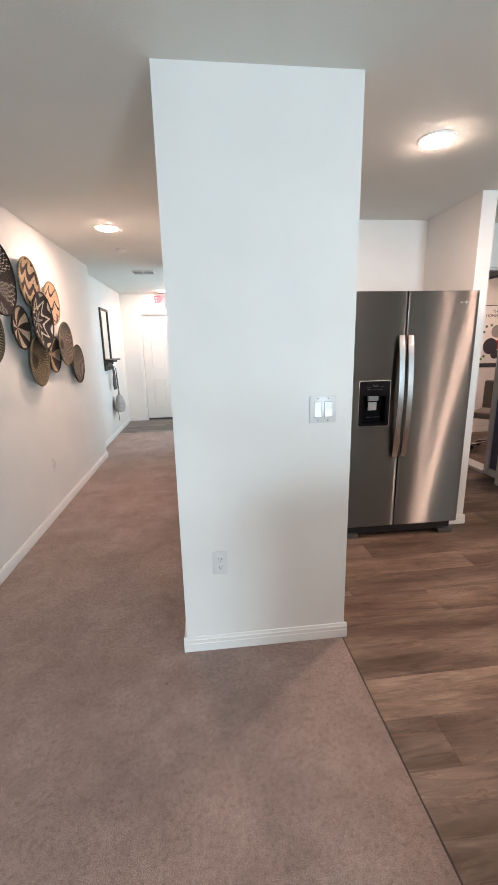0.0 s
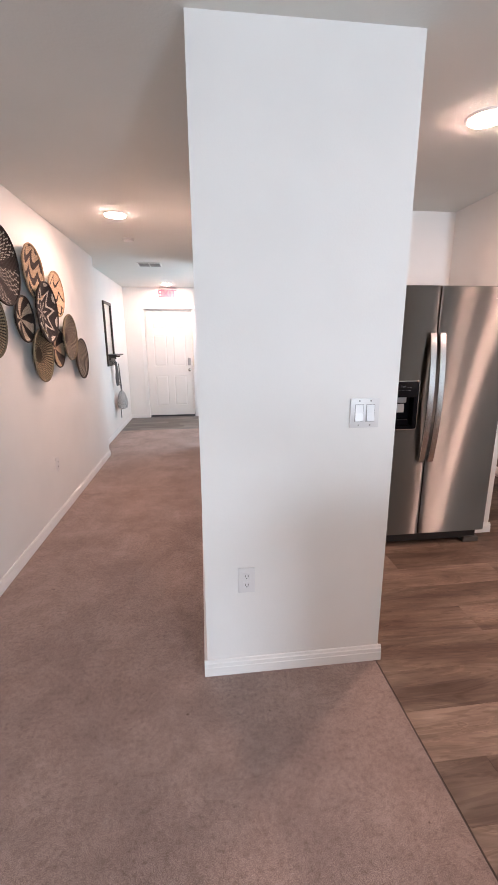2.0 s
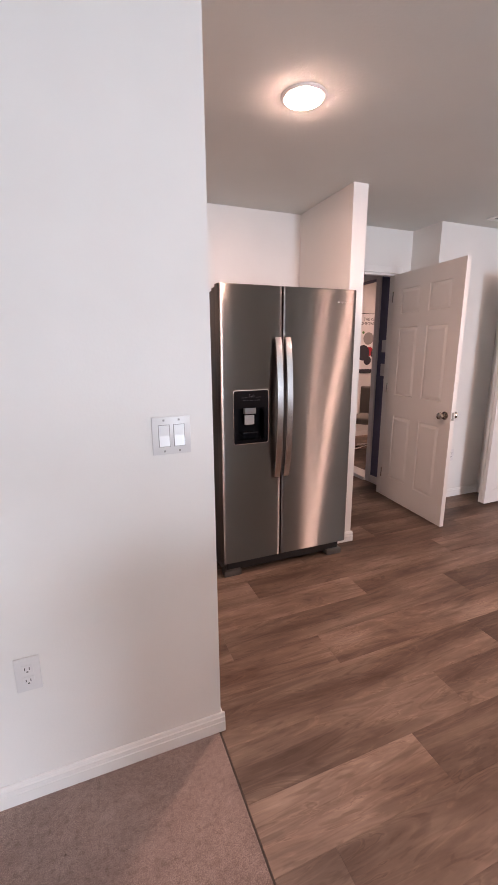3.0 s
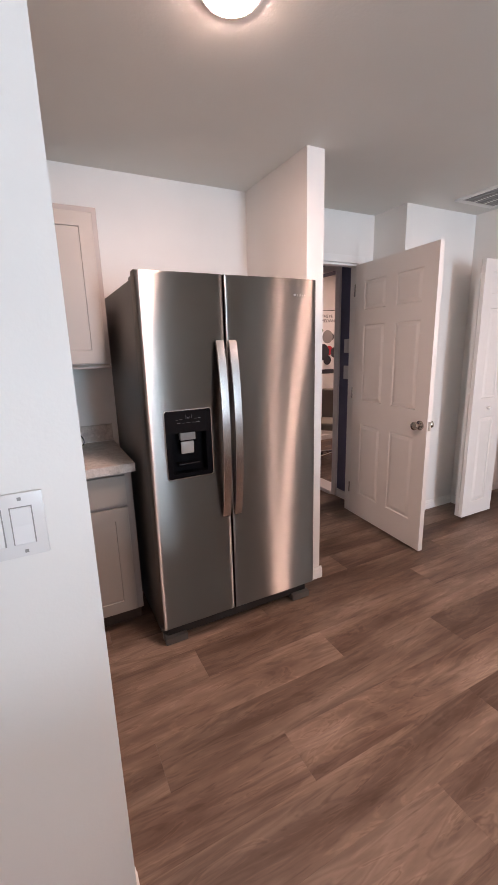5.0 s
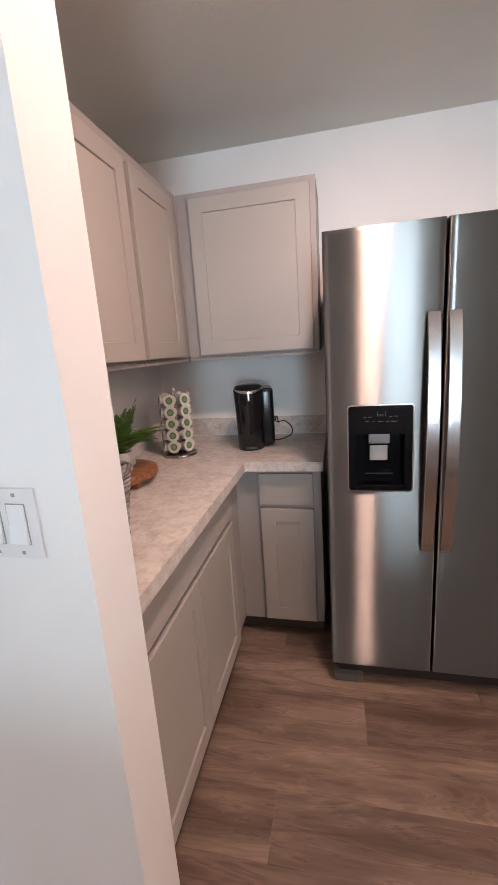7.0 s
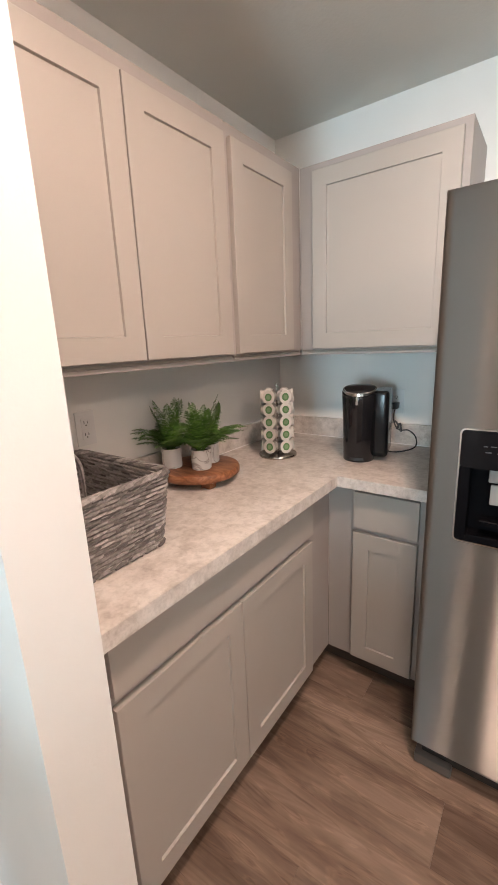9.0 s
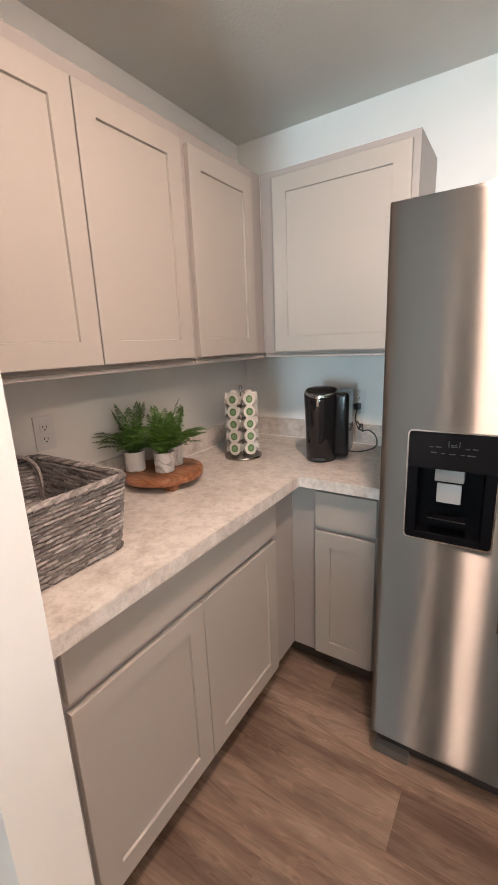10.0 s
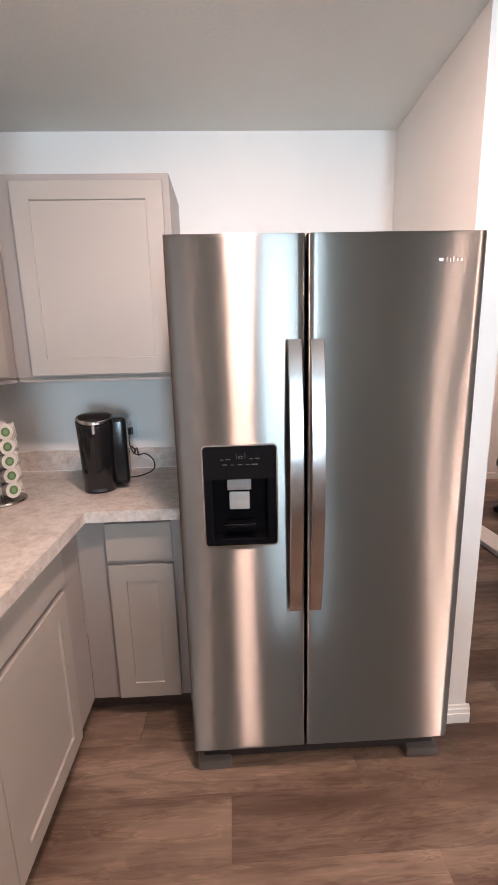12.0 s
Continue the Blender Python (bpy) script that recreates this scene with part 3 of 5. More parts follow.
def panel_door(w, h, th, cols, rows):
    """Moulded door leaf from x=0 to w, thickness 0..th in y, with panels on both faces."""
    bm = bmesh.new()
    xs = sorted({0.0, w, *[c for p in cols for c in p]})
    zs = sorted({0.0, h, *[c for p in rows for c in p]})
    for y, s in ((0.0, -1), (th, 1)):
        for i in range(len(xs) - 1):
            for j in range(len(zs) - 1):
                hole = any(abs(xs[i] - a) < 1e-6 and abs(xs[i + 1] - b) < 1e-6 for a, b in cols) and any(abs(zs[j] - a) < 1e-6 and abs(zs[j + 1] - b) < 1e-6 for a, b in rows)
                if hole:
                    panel_face(bm, xs[i], xs[i + 1], zs[j], zs[j + 1], y, s)
                else:
                    q = [bm.verts.new(c) for c in ((xs[i], y, zs[j]), (xs[i + 1], y, zs[j]), (xs[i + 1], y, zs[j + 1]), (xs[i], y, zs[j + 1]))]
                    bm.faces.new(q if s < 0 else q[::-1])
    for q in (((0, 0, 0), (0, 0, h), (0, th, h), (0, th, 0)), ((w, 0, 0), (w, th, 0), (w, th, h), (w, 0, h)), ((0, 0, 0), (0, th, 0), (w, th, 0), (w, 0, 0)), ((0, 0, h), (w, 0, h), (w, th, h), (0, th, h))):
        bm.faces.new([bm.verts.new(c) for c in q])
    bmesh.ops.remove_doubles(bm, verts=bm.verts, dist=0.0004)
    return bm


def knob(parent, x, z, y, side, th=0.0):
    prof = [(0.032, 0), (0.032, 0.006), (0.012, 0.010), (0.012, 0.028), (0.022, 0.036), (0.028, 0.048), (0.026, 0.060), (0.012, 0.067), (0.001, 0.068)]
    m = Matrix.Translation((x, y, z)) @ Matrix.Rotation(radians(90 if side < 0 else -90), 4, "X")
    part("knob", lathe(prof, 24, None, m), M_NICKEL, parent, "round satin nickel knob", smooth=True)


ROWS6 = [(0.20, 0.80), (0.99, 1.58), (1.69, 1.90)]
d = thing("front_door", (-1.002, FE + 0.05, 0.006), "white six-panel front door, shut, with keypad lock", "door")
part("leaf", panel_door(0.862, 2.022, 0.044, [(0.13, 0.375), (0.487, 0.732)], [(0.22, 0.80), (0.98, 1.56), (1.68, 1.88)]), M_DOOR, d)
knob(d, 0.79, 0.905, 0, -1)
part("keypad_lock", box((0.762, -0.022, 0.99), (0.818, 0.0, 1.135), 0.012, 3), M_GREYPLAS, d, "grey oval keypad lock", smooth=True)
part("peephole", lathe([(0.008, 0), (0.008, 0.004), (0.004, 0.006)], 16, None, Matrix.Translation((0.431, 0, 1.53)) @ Matrix.Rotation(radians(90), 4, "X")), M_CHROME, d, smooth=True)
part("door_sweep", box((0.002, -0.006, 0.0), (0.86, -0.0005, 0.03), 0.001), M_BLACKM, d, "dark rubber sweep")

# inner door, open into the kitchen; hinge at (3.02, 3.665), free edge at (2.94, 2.85)
d = thing("inner_door", (3.005, 3.664, 0.008), "white six-panel interior door, standing open", "door")
d.rotation_euler = (0, 0, radians(-95.2))
part("leaf", panel_door(0.815, 2.028, 0.035, [(0.115, 0.355), (0.46, 0.70)], ROWS6), M_DOOR, d)
knob(d, 0.755, 0.895, 0, -1)
knob(d, 0.755, 0.895, 0.035, 1)
part("latch_plate", box((0.8152, 0.007, 0.865), (0.8165, 0.028, 0.925)), M_NICKEL, d, "nickel latch plate")
for z in (0.18, 1.0, 1.80):
    part("hinge", lathe([(0.006, 0), (0.006, 0.09)], 12, None, Matrix.Translation((-0.006, 0.001, z))), M_NICKEL, d, "nickel hinge", smooth=True)

d = thing("bifold_door", (3.672, 3.085, 0.02), "white bifold pantry door, folded open", "door")
LEAFROWS = [(0.12, 0.83), (0.98, 1.66), (1.76, 1.92)]
part("leaf", panel_door(0.375, 2.0, 0.03, [(0.10, 0.275)], LEAFROWS), M_DOOR, d, place=pose(0, -0.034, 0))
part("leaf", panel_door(0.375, 2.0, 0.03, [(0.10, 0.275)], LEAFROWS), M_DOOR, d, place=pose(0.004, 0.002, 0, 0, 0, 1.5))
part("knob", lathe([(0.008, 0), (0.007, 0.012), (0.014, 0.018), (0.015, 0.026), (0.006, 0.031)], 16, None, Matrix.Translation((0.19, -0.034, 0.90)) @ Matrix.Rotation(radians(90), 4, "X")), M_TRIM, d, "small white knob", smooth=True)
for z in (0.12, 1.02, 1.86):
    part("hinge", box((-0.002, -0.008, z), (0.0, 0.008, z + 0.045), 0.0005), M_TRIM, d, "small hinge")


# ---- windows behind ----
def glazed(name, x0, x1, z0, z1, bars, label):
    w = structure(name, bmesh.new(), M_TRIM, label)
    bm = bmesh.new()
    for a, b in (((x0, z0), (x0 + 0.05, z1)), ((x1 - 0.05, z0), (x1, z1)), ((x0 + 0.05, z0), (x1 - 0.05, z0 + 0.05)), ((x0 + 0.05, z1 - 0.05), (x1 - 0.05, z1))):
        add_box(bm, (a[0], -4.85, a[1]), (b[0], -4.77, b[1]), 0.004)
    for b in bars:
        add_box(bm, (b - 0.03, -4.84, z0 + 0.05), (b + 0.03, -4.78, z1 - 0.05), 0.003)
    part("window_frame", bm, M_TRIM, w)
    xs = [x0 + 0.05, *bars, x1 - 0.05]
    for a, b in zip(xs, xs[1:]):
        p = part("pane", box((a, -4.812, z0 + 0.05), (b, -4.806, z1 - 0.05)), M_GLASS, w)
        p.visible_shadow = False


M_GLASS, _t, _b = shader("window_glass", 0.0, 0, (1, 1, 1))
_b.inputs["Transmission Weight"].default_value = 1
_b.inputs["IOR"].default_value = 1.1
glazed("window_1", 1.85, 3.05, 0.0, 2.08, [2.45], "white framed sliding glass door")


# unseen window, added as the opening for the living room fill light
glazed("window_added", -0.9, 0.3, 0.6, 2.08, [-0.3], "white framed window out of view, added for the living room fill light")
w = structure("window_2", bmesh.new(), M_TRIM, "white framed foyer window")
bm = bmesh.new()
for lo, hi in (((0.91, 6.2, 0.8), (0.97, 6.25, 2.08)), ((0.91, 7.25, 0.8), (0.97, 7.3, 2.08)), ((0.91, 6.25, 0.8), (0.97, 7.25, 0.85)), ((0.91, 6.25, 2.03), (0.97, 7.25, 2.08))):
    add_box(bm, lo, hi, 0.003)
part("window_frame", bm, M_TRIM, w)
p = part("pane", box((0.938, 6.25, 0.85), (0.942, 7.25, 2.03)), M_GLASS, w)
p.visible_shadow = False

# ---- ceiling fittings ----
def ceiling_light(x, y, power):
    c = thing("ceiling_light", (x, y, H), "round white flush ceiling light, lit warm", "ceiling light", "ceiling lights")
    part("trim_ring", lathe([(0.094, 0), (0.093, -0.0035), (0.088, -0.0065), (0.080, -0.0078), (0.0762, -0.0075), (0.0762, -0.003)], 40), M_TRIM, c, smooth=True)
    part("diffuser", lathe([(0.0758, -0.0035), (0.0755, -0.0110), (0.064, -0.0145), (0.03, -0.0165), (0.001, -0.0168)], 40), M_LAMP, c, "glowing warm white diffuser", smooth=True)


for x, y, p in LAMPS:
    ceiling_light(x, y, p)

v = thing("ceiling_vent", (-0.61, 6.05, H), "white hall ceiling vent with two louvred openings", "air vent")
part("frame", box((-0.15, -0.12, -0.008), (0.15, 0.12, -0.0005), 0.003), M_TRIM, v)
for sx in (-0.07, 0.07):
    part("opening", box((sx - 0.062, -0.09, -0.011), (sx + 0.062, 0.09, -0.0085)), M_VENT, v, "shaded opening")
    for i in range(9):
        part("slat", box((sx - 0.062, -0.085 + i * 0.02, -0.015), (sx + 0.062, -0.075 + i * 0.02, -0.0112), 0.0), M_GREYPLAS, v)

v = thing("return_vent", (3.66, 2.94, H), "white ceiling return grille with grey slats", "air vent")
bm = bmesh.new()
for lo, hi in (((-0.20, -0.25), (-0.165, 0.25)), ((0.165, -0.25), (0.20, 0.25)), ((-0.165, -0.25), (0.165, -0.215)), ((-0.165, 0.215), (0.165, 0.25)), ((-0.058, -0.215), (-0.048, 0.215)), ((0.048, -0.215), (0.058, 0.215))):
    add_box(bm, (*lo, -0.012), (*hi, -0.0005), 0.002)
part("frame", bm, M_TRIM, v)
part("opening", box((-0.165, -0.215, -0.004), (0.165, 0.215, -0.0008)), M_VENT, v, "shaded opening")
for i in range(20):
    part("slat", box((-0.165, -0.205 + i * 0.021, -0.010), (0.165, -0.194 + i * 0.021, -0.0045)), M_GREYPLAS, v)

v = thing("smoke_detector", (-0.66, 4.72, H), "small round white smoke detector on the ceiling", "smoke detector")
part("base", lathe([(0.055, 0), (0.055, -0.008)], 32), M_PLASTIC, v, smooth=True)
part("cover", lathe([(0.050, -0.0085), (0.046, -0.020), (0.03, -0.024), (0.001, -0.025)], 32), M_PLASTIC, v, smooth=True)


# ---- wall plates ----
def wall_plate(name, m, w, h, label, category, parts_):
    p = new(name, None)
    p.matrix_basis = m
    tagged(p, label, category)
    part("cover_plate", box((-w / 2, -0.006, -h / 2), (w / 2, -0.0002, h / 2), 0.0025), M_PLASTIC, p, smooth=True)
    for n_, lo, hi, mat_ in parts_:
        part(n_, box(lo, hi, 0.0008 if mat_ is M_PLASTIC else 0), mat_, p)
    return p


def duplex(z=0.0):
    out = []
    for dz in (-0.02, 0.02):
        out.append(("socket", (-0.0165, -0.0085, dz - 0.014), (0.0165, -0.0061, dz + 0.014), M_PLASTIC))
        for dx in (-0.0062, 0.0062):
            out.append(("slot", (dx - 0.0012, -0.0089, dz - 0.003), (dx + 0.0012, -0.0084, dz + 0.006), M_SLOT))
        out.append(("slot", (-0.0025, -0.0089, dz - 0.0105), (0.0025, -0.0084, dz - 0.0065), M_SLOT))
    return out


wall_plate("outlet", pose(0.153, 1.8198, 0.458), 0.070, 0.115, "white duplex outlet low on the partition end", "outlet", duplex())
wall_plate("outlet", pose(BX + 0.0002, 2.372, 1.165, 0, 0, 90), 0.070, 0.115, "white duplex outlet over the counter", "outlet", duplex())
wall_plate("outlet", pose(0.755, 3.6248, 1.12), 0.070, 0.115, "white duplex outlet behind the coffee maker", "outlet", duplex())
wall_plate("outlet", pose(WX + 0.0002, 3.73, 0.45, 0, 0, 90), 0.070, 0.115, "white outlet low on the hall wall", "outlet", duplex())
wall_plate("outlet", pose(3.55, 3.3618, 0.42), 0.070, 0.115, "white outlet low beside the pantry", "outlet", duplex())
def rocker(dx):
    """Paddle pressed in at its top: the upper half lies flush, the lower half leans out and looks up."""
    prof = [(-0.0062, -0.0325), (-0.0118, -0.0325), (-0.0124, -0.0312), (-0.0082, 0.0), (-0.0078, 0.0315), (-0.0070, 0.0325), (-0.0062, 0.0325)]
    bm_ = bmesh.new()
    a_ = [bm_.verts.new((dx - 0.0155, y_, z_)) for y_, z_ in prof]
    b2_ = [bm_.verts.new((dx + 0.0155, y_, z_)) for y_, z_ in prof]
    bm_.faces.new(a_)
    bm_.faces.new(b2_[::-1])
    for k_ in range(len(prof)):
        bm_.faces.new((a_[(k_ + 1) % len(prof)], a_[k_], b2_[k_], b2_[(k_ + 1) % len(prof)]))
    bmesh.ops.recalc_face_normals(bm_, faces=bm_.faces)
    return bm_


rock = []
for dx in (-0.023, 0.023):
    rock += [("recess", (dx - 0.0175, -0.0066, -0.0345), (dx + 0.0175, -0.0060, 0.0345), M_GREYPLAS)]
    rock += [("screw", (dx - 0.003, -0.0068, z - 0.003), (dx + 0.003, -0.0058, z + 0.003), M_GREYPLAS) for z in (-0.048, 0.048)]
sw = wall_plate("light_switch", pose(0.624, 1.8198, 1.157), 0.118, 0.117, "white double rocker switch on the partition end", "light switch", rock)
for dx in (-0.023, 0.023):
    part("rocker", rocker(dx), M_ROCKER, sw, "bright white rocker")
wall_plate("light_switch", pose(0.02, FE - 0.0002, 1.52), 0.075, 0.118, "white switch plate beside the front door", "light switch", [("rocker", (-0.016, -0.0095, -0.033), (0.016, -0.0061, 0.033), M_PLASTIC)])
for z in (1.20, 1.43):
    wall_plate("light_switch", pose(3.1698, 3.935, z, 0, 0, -90), 0.075, 0.118, "white switch plate on the blue wall", "light switch", [("rocker", (-0.016, -0.0095, -0.033), (0.016, -0.0061, 0.033), M_PLASTIC)])


# ---- text ----
def text_bm(words, size, depth=0.0004):
    cu = bpy.data.curves.new("t", "FONT")
    cu.body, cu.size, cu.extrude, cu.align_x, cu.resolution_u = words, size, depth, "CENTER", 2
    ob = bpy.data.objects.new("t", cu)
    scene.collection.objects.link(ob)
    me = bpy.data.meshes.new_from_object(ob.evaluated_get(bpy.context.evaluated_depsgraph_get()))
    bm = bmesh.new()
    bm.from_mesh(me)
    bpy.data.objects.remove(ob)
    bpy.data.curves.remove(cu)
    bpy.data.meshes.remove(me)
    bmesh.ops.transform(bm, matrix=Matrix.Rotation(radians(90), 4, "X"), verts=bm.verts)
    return bm


e = thing("exit_sign", (-0.56, FE - 0.03, 2.30), "white exit sign with glowing red letters, over the front door", "exit sign")
part("housing", box((-0.155, -0.03, -0.095), (0.155, 0.0295, 0.095), 0.008), M_EXITBODY, e, smooth=True)
part("red_panel", box((-0.115, -0.0315, -0.065), (0.115, -0.0301, 0.07)), M_EXITRED, e, "red translucent panel")
part("lettering", text_bm("EXIT", 0.165, 0.003), M_EXIT, e, "glowing red letters", place=pose(0, -0.032, -0.058))


# ---- kitchen cabinets ----
def shaker(w, h, th=0.019, rail=0.064, rec=0.007):
    """Shaker door in x (0..w), z (0..h), front at y=0 facing -y."""
    bm = bmesh.new()
    ins = [(0.0, 0.0015), (0.0015, 0.0), (rail, 0.0), (rail + 0.002, rec)]
    loops = []
    for d_, y in ins:
        loops.append([bm.verts.new(c) for c in ((d_, y, d_), (w - d_, y, d_), (w - d_, y, h - d_), (d_, y, h - d_))])
    for a, b in zip(loops, loops[1:]):
        for i in range(4):
            bm.faces.new((a[i], a[(i + 1) % 4], b[(i + 1) % 4], b[i]))
    bm.faces.new(loops[-1])
    back = [bm.verts.new(c) for c in ((0, th, 0), (w, th, 0), (w, th, h), (0, th, h))]
    bm.faces.new(back[::-1])
    for i in range(4):
        bm.faces.new((loops[0][(i + 1) % 4], loops[0][i], back[i], back[(i + 1) % 4]))
    return bm


def slab(w, h, th=0.019):
    return box((0, 0, 0), (w, th, h), 0.002)


CX, CY = 0.665, 3.060      # fronts of the base cabinets' face frames
DX, DY = 0.685, 3.040      # fronts of their doors
TOP = 0.912


def front_on_left(bm_, name, parent, y0, z0, x_front, base):
    """A front whose face looks to +x, starting at y0."""
    return part(name, bm_, M_CAB, parent, place=pose(x_front - base[0], y0 - base[1], z0 - base[2], 0, 0, 90))


def base_left():
    o = (BX + 0.003, 1.948, 0.0)
    c = thing("base_cabinet", o, "greige shaker base cabinet with two doors under one long drawer front", "base cabinet")
    bm = box((0.0, 0.0, 0.093), (CX - o[0], 3.060 - o[1], 0.871))
    part("body", bm, M_CABF, c)
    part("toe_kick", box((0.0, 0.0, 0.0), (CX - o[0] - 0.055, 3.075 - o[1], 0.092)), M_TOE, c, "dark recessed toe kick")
    front_on_left(slab(0.887, 0.141), "drawer_front", c, 1.995, 0.712, DX, o)
    front_on_left(shaker(0.436, 0.580), "door", c, 1.995, 0.106, DX, o)
    front_on_left(shaker(0.440, 0.580), "door", c, 2.434, 0.106, DX, o)
    return c


base_left()
o = (CX + 0.001, CY, 0.0)
c = thing("base_cabinet", o, "narrow greige base cabinet with drawer and door beside the refrigerator", "base cabinet")
part("body", box((0, 0, 0.093), (1.055 - o[0], 3.62 - o[1], 0.871)), M_CABF, c)
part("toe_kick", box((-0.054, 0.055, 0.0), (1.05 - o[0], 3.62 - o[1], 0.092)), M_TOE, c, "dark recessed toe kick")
part("drawer_front", slab(0.244, 0.148), M_CAB, c, place=pose(0.776 - o[0], DY - o[1], 0.700))
part("door", shaker(0.244, 0.576), M_CAB, c, place=pose(0.776 - o[0], DY - o[1], 0.104))

# worktop with upstand
w = thing("worktop", (0, 0, 0), "grey beige stone-look laminate worktop on the base cabinets", "worktop")
bm = prism([(BX + 0.001, 1.947), (0.7236, 1.947), (0.7236, 3.0044), (1.068, 3.0044), (1.068, 3.624), (BX + 0.001, 3.624)], 0.872, TOP)
part("top", bm, M_LAM, w, "stone-look laminate surface")
bm = prism([(0.7238, 1.947), (0.7252, 1.947), (0.7252, 3.003), (1.068, 3.003), (1.068, 3.0042), (0.7238, 3.0042)], 0.8705, TOP - 0.0006)
part("edge_band", bm, M_LAM, w, "straight laminate front edge")
w2 = thing("backsplash", (BX + 0.001, 3.624, TOP + 0.0005), "low laminate upstand behind the worktop", "backsplash")
part("rear_strip", box((0.0, -0.019, 0.0), (0.972, 0.0, 0.100), 0.002), M_LAM, w2)
part("side_strip", box((0.0, -1.676, 0.0), (0.019, -0.0195, 0.100), 0.002), M_LAM, w2)

part("caulk", box((0.019, -0.0225, -0.0005), (0.972, -0.0192, 0.0025)), M_TRIM, w2, "thin white caulk bead")
part("caulk", box((0.0192, -1.676, -0.0005), (0.0225, -0.0226, 0.0025)), M_TRIM, w2, "thin white caulk bead")
UZ0, UZ1 = 1.368, 2.118
UX, UY = 0.405, 3.312


def upper(o, size, fronts, label, turned):
    c = thing("wall_cabinet", o, label, "wall cabinet", "wall cabinets over the worktop")
    bm = box((0, 0, 0.012), size)
    part("body", bm, M_CABF, c)
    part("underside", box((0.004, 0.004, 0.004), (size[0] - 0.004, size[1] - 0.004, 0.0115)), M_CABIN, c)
    strip = ((size[0] - 0.019, 0.0015, -0.009), (size[0] - 0.0005, size[1] - 0.0015, 0.0035)) if turned else ((0.0015, 0.0005, -0.009), (size[0] - 0.0015, 0.019, 0.0035))
    part("light_rail", box(*strip, 0.002), M_CABF, c)
    for a, w_, z0, h_ in fronts:
        if turned:
            part("door", shaker(w_, h_), M_CAB, c, place=pose(size[0] + 0.0195, a, z0, 0, 0, 90))
        else:
            part("door", shaker(w_, h_), M_CAB, c, place=pose(a, -0.0195, z0))
    return c


HU = UZ1 - UZ0
upper((BX + 0.002, 1.947, UZ0), (UX - BX - 0.002, 0.860, HU), [(0.047, 0.396, 0.017, HU - 0.060), (0.447, 0.391, 0.017, HU - 0.060)], "greige shaker wall cabinet with two doors", True)
upper((BX + 0.002, 2.808, UZ0), (UX - BX - 0.002, 0.502, HU), [(0.012, 0.393, 0.017, HU - 0.060)], "greige shaker corner wall cabinet with one door", True)
upper((UX + 0.001, UY, UZ0), (0.648, 3.624 - UY, HU), [(0.066, 0.558, 0.017, HU - 0.045)], "greige shaker wall cabinet with one wide door", False)

# island end
c = thing("kitchen_island", (0.67, 0.70, 0.0), "kitchen island with a rounded pale worktop", "kitchen island")
bm = prism([(2.2, 0.0), (0.07, 0.0), (0.035, -0.010), (0.010, -0.035), (0.0, -0.07), (0.0, -1.05), (2.2, -1.05)], 0.872, TOP)
part("worktop", bm, M_LAM, c)
part("body", box((0.32, -0.98, 0.10), (2.15, -0.06, 0.871)), M_CAB, c)
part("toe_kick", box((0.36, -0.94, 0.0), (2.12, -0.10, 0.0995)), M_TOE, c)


# ---- refrigerator ----
def door_skin(x0, x1, z0, z1, yf, depth, hole=None):
    """Slightly crowned door with rolled edges; front faces -y. hole = (xa, xb, za, zb)."""
    bm = bmesh.new()
    xs = [x0, x0 + 0.001, x0 + 0.003, x0 + 0.006] + [x0 + 0.006 + (x1 - x0 - 0.012) * i / 24 for i in range(1, 24)] + [x1 - 0.006, x1 - 0.003, x1 - 0.001, x1]
    zs = [z0, z0 + 0.004, z0 + 0.012] + [z0 + 0.012 + (z1 - z0 - 0.024) * i / 30 for i in range(1, 30)] + [z1 - 0.012, z1 - 0.004, z1]
    if hole:
        xs = sorted([x for x in xs if all(abs(x - h_) > 0.006 for h_ in hole[:2])] + list(hole[:2]))
        zs = sorted([z for z in zs if all(abs(z - h_) > 0.012 for h_ in hole[2:])] + list(hole[2:]))

    def yy(x, z):
        e_ = min(x - x0, x1 - x)
        ez = min(z - z0, z1 - z)
        u = (x - (x0 + x1) / 2) / ((x1 - x0) / 2)
        y = yf + 0.0018 * u * u
        if e_ < 0.006:
            y += 0.006 * (1 - math.sqrt(max(0, 1 - ((0.006 - e_) / 0.006) ** 2)))
        if ez < 0.012:
            y += 0.003 * ((0.012 - ez) / 0.012) ** 2
        return y
    grid = [[bm.verts.new((x, yy(x, z), z)) for z in zs] for x in xs]
    for i in range(len(xs) - 1):
        for j in range(len(zs) - 1):
            if hole and hole[0] - 1e-6 <= xs[i] and xs[i + 1] <= hole[1] + 1e-6 and hole[2] - 1e-6 <= zs[j] and zs[j + 1] <= hole[3] + 1e-6:
                continue
            bm.faces.new((grid[i][j], grid[i + 1][j], grid[i + 1][j + 1], grid[i][j + 1]))
    back = [bm.verts.new(c_) for c_ in ((x0, yf + depth, z0), (x1, yf + depth, z0), (x1, yf + depth, z1), (x0, yf + depth, z1))]
    bm.faces.new(back[::-1])
    bm.faces.new([grid[i][0] for i in range(len(xs))][::-1] + [back[0], back[1]])
    bm.faces.new([grid[i][-1] for i in range(len(xs))] + [back[2], back[3]])
    bm.faces.new([grid[0][j] for j in range(len(zs))] + [back[3], back[0]])
    bm.faces.new([grid[-1][j] for j in range(len(zs))][::-1] + [back[1], back[2]])
    return bm


